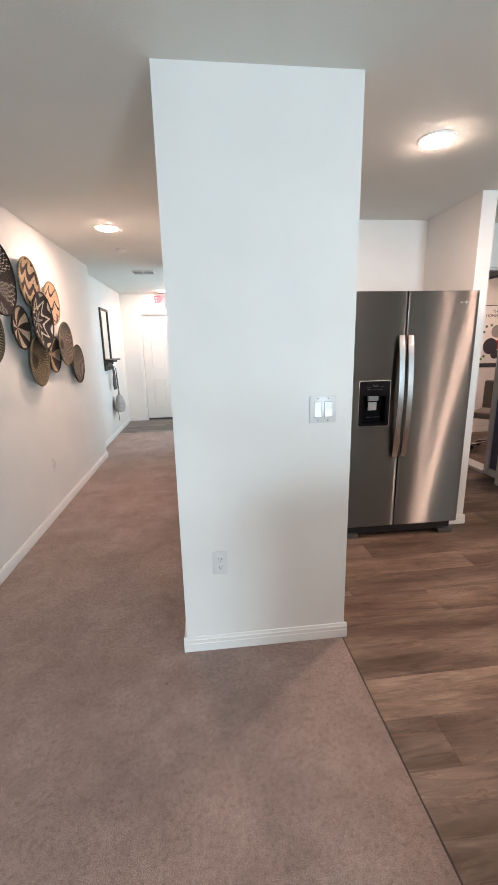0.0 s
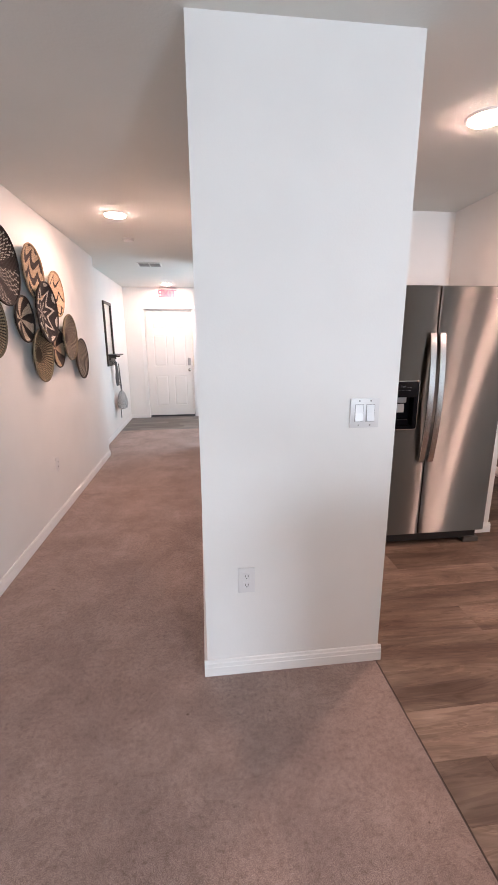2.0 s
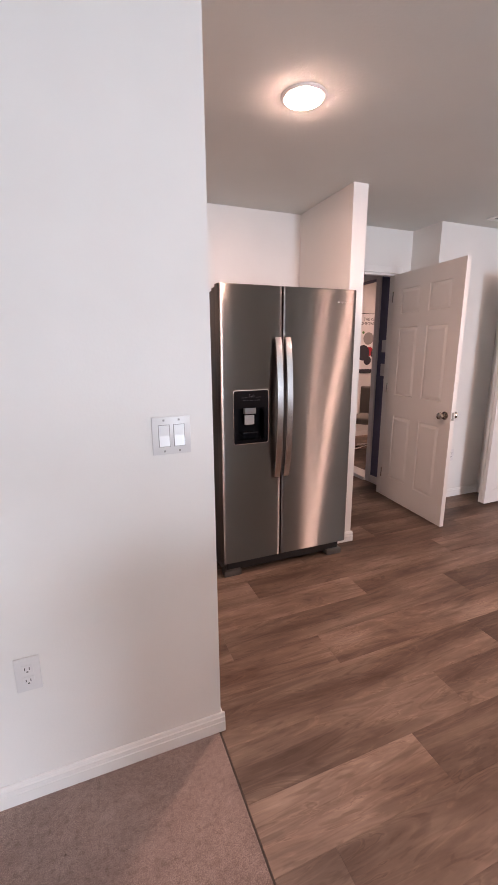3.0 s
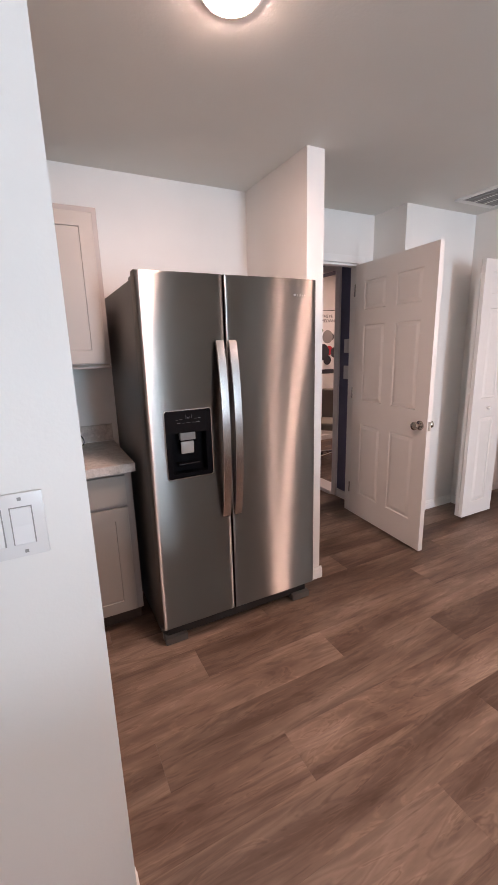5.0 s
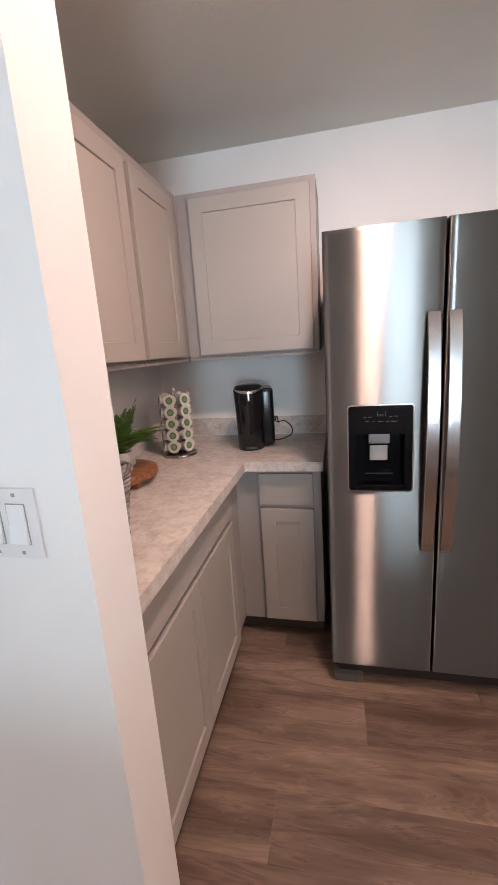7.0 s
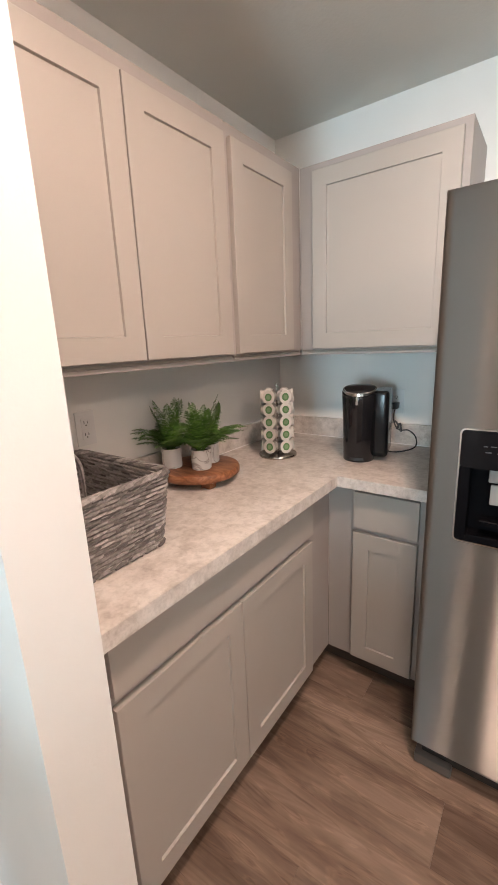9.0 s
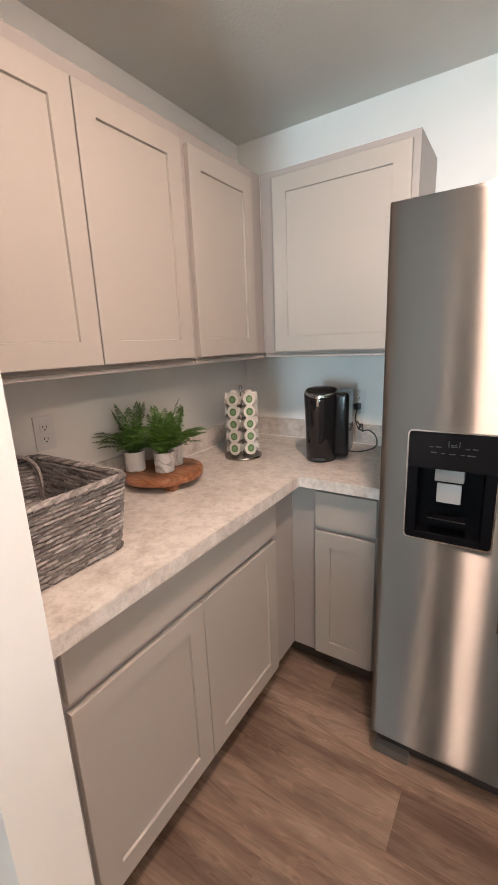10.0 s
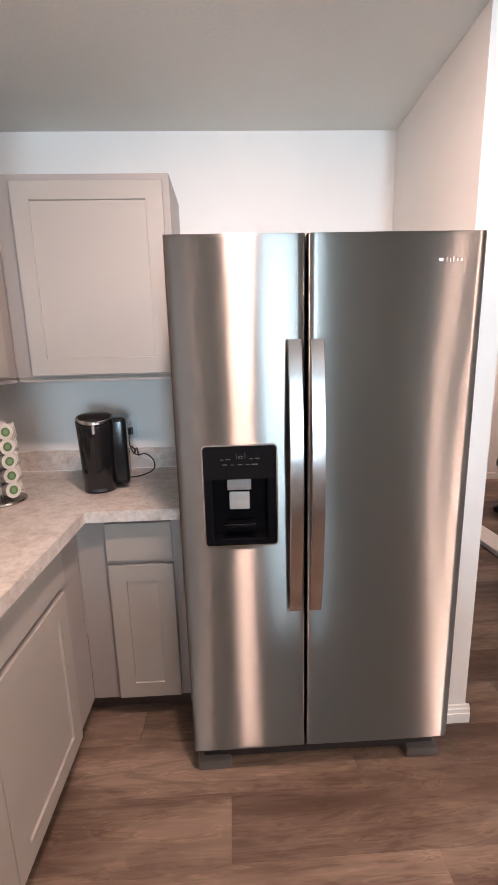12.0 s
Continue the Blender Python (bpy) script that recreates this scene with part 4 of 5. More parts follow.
FX, FY = 1.092, 2.788
f = thing("refrigerator", (FX, FY, 0.0), "stainless steel side-by-side refrigerator with ice and water dispenser, shut", "refrigerator")
part("cabinet", box((0.004, 0.075, 0.045), (0.884, 0.80, 1.735), 0.006), M_FRSIDE, f, "grey textured steel cabinet", smooth=True)
part("gasket", box((0.012, 0.064, 0.115), (0.88, 0.0745, 1.735)), M_BLACKM, f)
SX = 0.386
part("freezer_door", door_skin(0.0, SX - 0.003, 0.102, 1.758, 0.0, 0.064, (0.078, 0.296, 0.866, 1.178)), M_STEEL, f, "brushed stainless steel door", smooth=True, uv=True)
part("fridge_door", door_skin(SX + 0.004, 0.888, 0.102, 1.758, 0.0, 0.064), M_STEEL, f, "brushed stainless steel door", smooth=True, uv=True)
part("base_grille", box((0.03, 0.045, 0.03), (0.86, 0.0745, 0.104)), M_BLACKM, f, "black base grille")
for hx in (0.0, 0.750):
    part("foot", box((hx + 0.01, 0.02, 0.0), (hx + 0.125, 0.09, 0.038), 0.006), M_FOOT, f, "dark grey levelling foot cover", smooth=True)
for hx in (0.01, 0.795):
    part("hinge_cover", box((hx, 0.068, 1.7355), (hx + 0.08, 0.16, 1.751), 0.005), M_FRSIDE, f, smooth=True)


def fridge_handle(x):
    bm = bmesh.new()
    n = 36
    z0, z1 = 0.640, 1.478
    rows = []
    for i in range(n + 1):
        s = i / n
        z = z0 + (z1 - z0) * s
        bow = -0.020 - 0.042 * math.sin(math.pi * s) ** 0.75
        t_ = 0.011
        w_ = 0.0200
        prof = [(-w_, bow + t_), (-w_, bow + 0.002), (-w_ + 0.002, bow), (0, bow - 0.0006), (w_ - 0.002, bow), (w_, bow + 0.002), (w_, bow + t_)]
        rows.append([bm.verts.new((x + a, b_, z)) for a, b_ in prof])
    for a, b_ in zip(rows, rows[1:]):
        for k in range(7):
            bm.faces.new((a[k], a[(k + 1) % 7], b_[(k + 1) % 7], b_[k]))
    bm.faces.new(rows[0][::-1])
    bm.faces.new(rows[-1])
    bmesh.ops.recalc_face_normals(bm, faces=bm.faces)
    h_ = part("handle", bm, M_HANDLE, f, "long bowed stainless handle", smooth=True, uv=True)
    for z in (z0 + 0.012, z1 - 0.012 - 0.03):
        part("mount", box((x - 0.014, -0.017, z), (x + 0.014, 0.006, z + 0.03), 0.003), M_HANDLE, h_, uv=True)


fridge_handle(SX - 0.036)
fridge_handle(SX + 0.027)


def rounded_rect(x0, x1, z0, z1, r, n=6):
    pts = []
    for cx_, cz_, a0 in ((x1 - r, z0 + r, -90), (x1 - r, z1 - r, 0), (x0 + r, z1 - r, 90), (x0 + r, z0 + r, 180)):
        for i in range(n + 1):
            a = radians(a0 + 90 * i / n)
            pts.append((cx_ + r * math.cos(a), cz_ + r * math.sin(a)))
    return pts


def plate(pts, y0, y1):
    bm = bmesh.new()
    a = [bm.verts.new((x, y0, z)) for x, z in pts]
    b = [bm.verts.new((x, y1, z)) for x, z in pts]
    bm.faces.new(a)
    bm.faces.new(b[::-1])
    for i in range(len(pts)):
        bm.faces.new((a[(i + 1) % len(pts)], a[i], b[i], b[(i + 1) % len(pts)]))
    bmesh.ops.recalc_face_normals(bm, faces=bm.faces)
    return bm


def rim(outer, inner, y0, y1):
    bm = bmesh.new()
    rings = [[bm.verts.new((x, y, z)) for x, z in pts] for pts, y in ((outer, y1), (outer, y0), (inner, y0), (inner, y1))]
    n = len(outer)
    for k in range(4):
        a, b = rings[k], rings[(k + 1) % 4]
        for i in range(n):
            bm.faces.new((a[i], a[(i + 1) % n], b[(i + 1) % n], b[i]))
    bmesh.ops.recalc_face_normals(bm, faces=bm.faces)
    return bm


DXa, DXb, DZa, DZb = 0.074, 0.300, 0.862, 1.182
disp = part("dispenser", rim(rounded_rect(DXa, DXb, DZa, DZb, 0.014), rounded_rect(DXa + 0.004, DXb - 0.004, DZa + 0.004, DZb - 0.004, 0.011), -0.004, 0.008), M_CHROME, f, "ice and water dispenser with black panel", smooth=True)
part("control_panel", plate(rounded_rect(DXa + 0.0042, DXb - 0.0042, 1.076, DZb - 0.0042, 0.010), -0.002, 0.006), M_PANEL, disp, "glossy black touch panel")
bm = bmesh.new()
for lo, hi in (((DXa + 0.0042, 0.0, DZa + 0.0042), (DXa + 0.030, 0.006, 1.0755)), ((DXb - 0.030, 0.0, DZa + 0.0042), (DXb - 0.0042, 0.006, 1.0755)), ((DXa + 0.0305, 0.0, DZa + 0.0042), (DXb - 0.0305, 0.006, DZa + 0.022))):
    add_box(bm, lo, hi, 0.001)
part("surround", bm, M_BLACKD, disp)
bm = bmesh.new()
xa, xb, za, zb = DXa + 0.030, DXb - 0.030, DZa + 0.022, 1.0757
for lo, hi in (((xa - 0.004, 0.056, za), (xb + 0.004, 0.060, zb)), ((xa - 0.004, 0.006, za), (xa, 0.056, zb)), ((xb, 0.006, za), (xb + 0.004, 0.056, zb)), ((xa - 0.004, 0.006, zb), (xb + 0.004, 0.060, zb + 0.004)), ((xa - 0.004, 0.006, za - 0.004), (xb + 0.004, 0.060, za))):
    add_box(bm, lo, hi)
part("recess", bm, M_BLACKD, disp, "black dispenser recess")
part("chute", box((0.148, 0.004, 1.040), (0.220, 0.030, 1.082), 0.003), M_CHUTE, disp, "grey ice chute", smooth=True)
part("paddle", box((0.153, 0.018, 0.974), (0.215, 0.026, 1.031), 0.004), M_GREYPLAS, disp, "pale grey dispenser paddle", smooth=True)
part("drip_tray", box((0.135, 0.002, 0.918), (0.232, 0.056, 0.930), 0.003), M_BLACKD, disp, smooth=True)
part("tray_lip", box((0.135, -0.0008, 0.929), (0.232, 0.003, 0.9325), 0.001), M_BLACK, disp)
marks = [(0.190 + 0.000, 1.141, 0.012, 0.0012), (0.1775, 1.148, 0.0012, 0.014), (0.2035, 1.148, 0.0012, 0.014), (0.186, 1.145, 0.004, 0.003), (0.194, 1.146, 0.004, 0.003),
         (0.135, 1.137, 0.007, 0.002), (0.153, 1.138, 0.010, 0.002), (0.222, 1.138, 0.007, 0.002), (0.240, 1.139, 0.009, 0.002),
         (0.142, 1.122, 0.010, 0.0025), (0.165, 1.121, 0.006, 0.0015), (0.188, 1.121, 0.012, 0.0015), (0.212, 1.121, 0.007, 0.0015), (0.232, 1.121, 0.014, 0.0025)]
bm = bmesh.new()
for x, z, hw, hh in marks:
    add_box(bm, (x - hw * 0.7, -0.0030, z - hh * 0.6), (x + hw * 0.7, -0.0022, z + hh * 0.6))
part("markings", bm, M_PRINT, disp, "small pale symbols on the panel")
bm = bmesh.new()
for x, z, w_, h_ in ((0.760, 1.683, 0.012, 0.004), (0.776, 1.683, 0.002, 0.006), (0.786, 1.682, 0.003, 0.005), (0.795, 1.684, 0.003, 0.0065), (0.806, 1.682, 0.004, 0.004), (0.818, 1.683, 0.003, 0.004)):
    add_box(bm, (x - w_ / 2, -0.0015, z - h_), (x + w_ / 2, 0.0042, z + h_))
part("badge", bm, M_CHROME, f, "small chrome badge")


# ---- things on the worktop ----
def coffee_maker():
    c = thing("coffee_maker", (0.706, 3.268, TOP + 0.001), "black single-serve coffee maker with a silver lid ring", "coffee maker")
    c.rotation_euler = (0, 0, radians(12))
    pts = []
    for i in range(28):
        a = 2 * math.pi * i / 28
        cx_ = math.cos(a)
        pts.append((0.074 * cx_, 0.074 * math.sin(a) if math.sin(a) < 0 else 0.05 * math.sin(a)))
    def shaped(prof, sx=1.0, sy=1.0, oy=0.0):
        bm = bmesh.new()
        rings = [[bm.verts.new((x * k * sx, y * k * sy + oy, z + (0.30 * y * k if z > 0.27 else 0.0))) for x, y in pts] for k, z in prof]
        for a, b in zip(rings, rings[1:]):
            for i in range(28):
                bm.faces.new((a[i], a[(i + 1) % 28], b[(i + 1) % 28], b[i]))
        bm.faces.new(rings[0][::-1])
        bm.faces.new(rings[-1])
        bmesh.ops.recalc_face_normals(bm, faces=bm.faces)
        return bm
    part("body", shaped([(0.84, 0.0), (0.88, 0.004), (0.90, 0.10), (0.96, 0.22), (1.0, 0.286), (0.99, 0.296)]), M_BLACK, c, "glossy black rounded body", smooth=True)
    part("lid", shaped([(0.93, 0.2965), (0.90, 0.305), (0.70, 0.311), (0.10, 0.313)]), M_BLACK, c, "black domed lid", smooth=True)
    bm = bmesh.new()
    tube([(0.066 * math.cos(radians(a)), 0.066 * math.sin(radians(a)) * (1 if a > 180 else 0.62), 0.3045 + 0.30 * 0.066 * math.sin(radians(a)) * (1 if a > 180 else 0.62)) for a in range(0, 360, 8)], [0.0045 + 0.0045 * max(0.0, -math.sin(radians(a))) for a in range(0, 360, 8)], 8, bm, closed=True)
    part("trim_ring", bm, M_CHROME, c, "silver ring round the lid", smooth=True)
    part("handle_tab", box((-0.006, -0.079, 0.245), (0.006, -0.066, 0.282), 0.003), M_CHROME, c, "silver lift tab")
    part("water_tank", box((0.054, -0.026, 0.018), (0.120, 0.160, 0.298), 0.020, 4), M_TANK, c, "smoky black water tank", smooth=True)
    part("rear_housing", box((-0.060, 0.03, 0.006), (0.060, 0.150, 0.296), 0.02, 4), M_TANK, c, smooth=True)
    part("drip_tray", shaped([(0.80, 0.008), (0.80, 0.018), (0.78, 0.021)], 1.0, 1.06, -0.004), M_BLACKM, c, smooth=True)


coffee_maker()


def smooth_path(keys, n=8):
    keys = [Vector(k) for k in keys]
    out = []
    for i in range(len(keys) - 1):
        p0, p1, p2, p3 = keys[max(i - 1, 0)], keys[i], keys[i + 1], keys[min(i + 2, len(keys) - 1)]
        for j in range(n):
            s = j / n
            out.append(0.5 * ((2 * p1) + (p2 - p0) * s + (2 * p0 - 5 * p1 + 4 * p2 - p3) * s * s + (3 * p1 - p0 - 3 * p2 + p3) * s ** 3))
    return out + [keys[-1]]


cord = thing("power_cord", (0.762, 3.60, 1.10), "black power cord plugged in behind the coffee maker", "power cord")
part("plug", box((-0.012, -0.032, -0.012), (0.012, 0.012, 0.018), 0.004), M_BLACKM, cord, smooth=True)
part("cable", tube(smooth_path([(0, -0.02, -0.01), (0.0, -0.04, -0.05), (0.015, -0.05, -0.09), (0.04, -0.06, -0.105), (0.08, -0.07, -0.10), (0.118, -0.09, -0.125), (0.125, -0.12, -0.162), (0.08, -0.15, -0.181), (0.02, -0.17, -0.183), (-0.03, -0.18, -0.15)]), 0.0032, 8), M_BLACKM, cord, smooth=True)
part("twist_tie", tube(smooth_path([(0.01, -0.045, -0.065), (0.03, -0.055, -0.085), (0.022, -0.06, -0.10), (0.035, -0.05, -0.075), (0.045, -0.062, -0.112)]), 0.0042, 8), M_BLACKM, cord, smooth=True)


def pod_carousel():
    c = thing("coffee_pod_carousel", (0.362, 3.158, TOP + 0.001), "chrome carousel filled with white green-lidded coffee pods", "coffee pod holder")
    part("base", lathe([(0.086, 0), (0.088, 0.005), (0.086, 0.011), (0.060, 0.016), (0.012, 0.020)], 36), M_NICKEL, c, "round metal base", smooth=True)
    part("pole", lathe([(0.004, 0.020), (0.004, 0.310), (0.003, 0.313), (0.008, 0.319), (0.008, 0.325), (0.004, 0.332)], 14), M_CHROME, c, "chrome centre pole with a ball", smooth=True)
    bm = bmesh.new()
    for k in range(6):
        a = radians(60 * k + 3)
        x, y = 0.030 * math.cos(a), 0.030 * math.sin(a)
        tube([(x, y, 0.018), (x, y, 0.292), (0.4 * x, 0.4 * y, 0.303)], 0.0015, 6, bm)
    part("wire_frame", bm, M_CHROME, c, "thin chrome wires", smooth=True)
    cup = [(0.0165, -0.036), (0.018, -0.034), (0.0225, 0.0), (0.0255, 0.001), (0.0255, 0.003)]
    shell, lid_m, rg = lathe(cup, 18), lathe([(0.0145, 0.0032), (0.0145, 0.0038)], 18), lathe([(0.0085, 0.0039), (0.0085, 0.0043)], 14)
    first = None
    for j in range(5):
        for k in range(6):
            a = radians(60 * k + 33)
            m = Matrix.Translation((0.070 * math.cos(a), 0.070 * math.sin(a), 0.054 + j * 0.0555)) @ Matrix.Rotation(a, 4, "Z") @ Matrix.Rotation(radians(84), 4, "Y") @ Matrix.Scale(1.08, 4)
            if first is None:
                first = part("coffee_pod", shell, M_PODCUP, c, "white coffee pod with a green foil lid", smooth=True, place=m)
                part("pod_lid", lid_m, M_GREENFOIL, first)
                part("pod_mark", rg, M_PODMARK, first)
            else:
                p = copy_thing(first, m)
                p.parent = c


M_PODCUP, _t, _b = shader("pod_cup", 0.35, 0, (0.60, 0.58, 0.54))
M_GREENFOIL, _t, _b = shader("green_foil", 0.35, 0.2, (0.10, 0.21, 0.085))
M_PODMARK, _t, _b = shader("pod_mark", 0.4, 0.1, (0.19, 0.30, 0.155))
pod_carousel()


def riser():
    c = thing("wooden_riser", (0.275, 2.722, TOP + 0.001), "round acacia wood riser with small feet, holding potted ferns", "wooden riser")
    part("board", lathe([(0.142, 0.022), (0.152, 0.026), (0.156, 0.033), (0.156, 0.048), (0.152, 0.055), (0.142, 0.058)], 56), M_ACACIA, c, "round reddish brown board", smooth=True)
    for k in range(3):
        a = radians(120 * k - 32)
        part("foot", box((-0.022, -0.018, 0.0), (0.022, 0.018, 0.0215), 0.004), M_ACACIA, c, place=pose(0.115 * math.cos(a), 0.115 * math.sin(a), 0, 0, 0, 120 * k), smooth=True)


riser()


def fern_pot(x, y, n, spread, seed, lean=0.0, big=1.0):
    rnd = random.Random(seed)
    z = TOP + 0.0595
    c = thing("potted_fern", (x, y, z), "small artificial green fern in a marbled white pot", "potted plant", "ferns on the wooden riser")
    part("pot", lathe([(0.034, 0.0), (0.037, 0.003), (0.038, 0.072), (0.0385, 0.076), (0.0355, 0.076), (0.034, 0.066), (0.001, 0.064)], 32), M_POT, c, "white grey-veined ceramic pot", smooth=True)
    part("soil", lathe([(0.034, 0.064), (0.03, 0.067), (0.001, 0.068)], 20), M_SOIL, c)
    bm = bmesh.new()
    for i in range(n):
        a = 2 * math.pi * i / n + rnd.uniform(-0.35, 0.35)
        ln = spread * rnd.uniform(0.75, 1.1) * big
        rise = rnd.uniform(0.55, 1.3)
        if i % 5 == 0:
            rise, ln = rnd.uniform(1.5, 1.68), ln * 0.82
        pts = []
        for k in range(13):
            s = k / 12
            r = 0.010 + ln * (s ** 1.15) * (0.75 if rise < 1.5 else 0.34)
            h = 0.068 + ln * rise * (0.95 * s - 0.52 * s * s * (1.1 if rise < 1.5 else 0.45))
            pts.append(Vector((r * math.cos(a + 0.25 * s) + lean * s * 0.05, r * math.sin(a + 0.25 * s), h)))
        tube(pts, [0.0011 - 0.0007 * k / 12 for k in range(13)], 5, bm)
        fine = smooth_path(pts, 3)[:]
        m_ = len(fine)
        for k in range(4, m_ - 1):
            s = k / (m_ - 1)
            d_ = (fine[min(k + 1, m_ - 1)] - fine[k - 1]).normalized()
            side = d_.cross(Vector((0, 0, 1)))
            side.normalize()
            up = side.cross(d_)
            w_ = 0.0235 * big * math.sin(math.pi * min(1, s * 0.93 + 0.10)) ** 0.75 + 0.003
            for sg in (-1, 1):
                tip = fine[k] + side * sg * w_ + d_ * w_ * 0.45 - up * w_ * rnd.uniform(0.0, 0.25)
                tip += Vector((rnd.uniform(-1, 1), rnd.uniform(-1, 1), rnd.uniform(-1, 0.6))) * w_ * 0.16
                mid = (fine[k] + tip) / 2 + up * 0.0012
                e1 = d_ * 0.0017
                q = [bm.verts.new(p_) for p_ in (fine[k] - e1 * 0.6, mid - e1, tip, mid + e1, fine[k] + e1 * 0.6)]
                bm.faces.new(q)
    part("fronds", bm, M_FERN, c, "arching bright green fronds")


fern_pot(0.318, 2.690, 40, 0.190, 5, 0.3, 1.12)
fern_pot(0.205, 2.648, 36, 0.182, 8, -0.2, 1.05)
fern_pot(0.285, 2.775, 26, 0.165, 13, 0.2, 1.0)


def wicker_basket():
    """Tapered open basket woven of flat-lying twisted rushes."""
    x0, x1, y0, y1 = 0.190, 0.556, 1.950, 2.280
    hgt, flare = 0.195, 0.024
    c = thing("wicker_basket", ((x0 + x1) / 2, (y0 + y1) / 2, TOP + 0.001), "grey woven rush basket, empty, with a loop handle", "basket")
    hx, hy = (x1 - x0) / 2, (y1 - y0) / 2
    rnd = random.Random(4)

    def at(s, z, off=0.0):
        k = z / hgt
        ax, ay, r = hx + flare * k + off, hy + flare * 0.7 * k + off, 0.03
        per = [2 * (ay - r), 2 * (ax - r), 2 * (ay - r), 2 * (ax - r)]
        arc = math.pi * r / 2
        tot = sum(per) + 4 * arc
        d_ = (s % 1.0) * tot
        corners = [((ax, -ay + r), (0, 1), (1, 0)), ((ax - r, ay), (-1, 0), (0, 1)), ((-ax, ay - r), (0, -1), (-1, 0)), ((-ax + r, -ay), (1, 0), (0, -1))]
        for i in range(4):
            (px, py), (dx, dy), (nx, ny) = corners[i]
            if d_ <= per[i]:
                return Vector((px + dx * d_, py + dy * d_, z)), Vector((nx, ny, 0))
            d_ -= per[i]
            if d_ <= arc:
                t_ = d_ / arc * math.pi / 2
                ex, ey = px + dx * per[i], py + dy * per[i]
                cx_, cy_ = ex - nx * r, ey - ny * r
                n_ = Vector((nx, ny, 0)) * math.cos(t_) + Vector((dx, dy, 0)) * math.sin(t_)
                return Vector((cx_, cy_, z)) + n_ * r, n_
            d_ -= arc
        return at(0.0, z, off)
    bm = bmesh.new()
    rows_, stakes = 17, 40
    for j in range(rows_):
        z = 0.010 + (hgt - 0.018) * j / (rows_ - 1)
        for k in range(stakes):
            s0 = (k + 0.5 * (j % 2) + rnd.uniform(-0.08, 0.08)) / stakes
            pts, rad = [], []
            tip = rnd.uniform(0.002, 0.005)
            for i in range(7):
                q = i / 6
                p_, n_ = at(s0 + 1.6 * (q - 0.12) / stakes, z + tip * (q - 0.5))
                pts.append(p_ + n_ * (0.0062 * math.sin(math.pi * q) - 0.003))
                rad.append(0.0060 * (0.5 + 0.5 * math.sin(math.pi * (0.1 + 0.8 * q))) * rnd.uniform(0.94, 1.06))
            tube(pts, rad, 7, bm)
    for j in range(rows_):
        z = 0.010 + (hgt - 0.018) * j / (rows_ - 1)
        for k in range(stakes):
            s0 = (k + 0.5 + 0.5 * (j % 2)) / stakes
            pts = []
            for i in range(5):
                p_, n_ = at(s0 + 1.4 * (i / 4 - 0.2) / stakes, z - 0.002 + 0.001 * i)
                pts.append(p_ - n_ * (0.007 + 0.004 * math.sin(math.pi * i / 4)))
            tube(pts, [0.0035, 0.005, 0.0055, 0.005, 0.0035], 5, bm)
    for k in range(stakes):
        pts = [at(k / stakes, 0.004 + (hgt - 0.006) * i / 5, -0.004)[0] for i in range(6)]
        tube(pts, 0.0055, 5, bm)
    part("weave", bm, M_WICKER, c, "woven grey rush walls", smooth=True)
    bm, foot = bmesh.new(), bmesh.new()
    n = 60
    for k in range(n):
        pts = []
        for i in range(5):
            q = i / 4
            p_, n_ = at((k + 3.6 * q) / n, hgt)
            pts.append(p_ + n_ * (0.007 * math.cos(math.pi * q)) + Vector((0, 0, 0.006 * math.sin(math.pi * q))))
        tube(pts, [0.005, 0.0075, 0.008, 0.0072, 0.005], 6, bm)
        pts = []
        for i in range(5):
            q = i / 4
            p_, n_ = at((k + 1.6 * q) / n, 0.004)
            pts.append(p_ + n_ * 0.006 + Vector((0, 0, 0.006 * math.sin(math.pi * q))))
        if k % 2 == 0:
            tube(pts, [0.004, 0.007, 0.0075, 0.006, 0.004], 6, foot)
    part("rim", bm, M_WICKER, c, "plaited rim", smooth=True)
    part("foot_rim", foot, M_WICKER, c, "thick braided foot", smooth=True)
    part("bottom", box((-hx + 0.006, -hy + 0.006, 0.0), (hx - 0.006, hy - 0.006, 0.008)), M_WICKER, c)
    bm = bmesh.new()
    for off in (0.0, 0.010):
        wx, ym = -hx + 0.002 + off, hy - 0.092
        tube(smooth_path([(wx + 0.012, ym - 0.085, hgt - 0.13), (wx, ym - 0.088, hgt - 0.04), (wx - 0.006, ym - 0.062, hgt + 0.010), (wx - 0.006, ym, hgt + 0.026), (wx - 0.006, ym + 0.062, hgt + 0.010), (wx, ym + 0.088, hgt - 0.04), (wx + 0.012, ym + 0.085, hgt - 0.13)]), 0.0065, 7, bm)
    part("handle", bm, M_WICKER, c, "loop handle of rush", smooth=True)


wicker_basket()


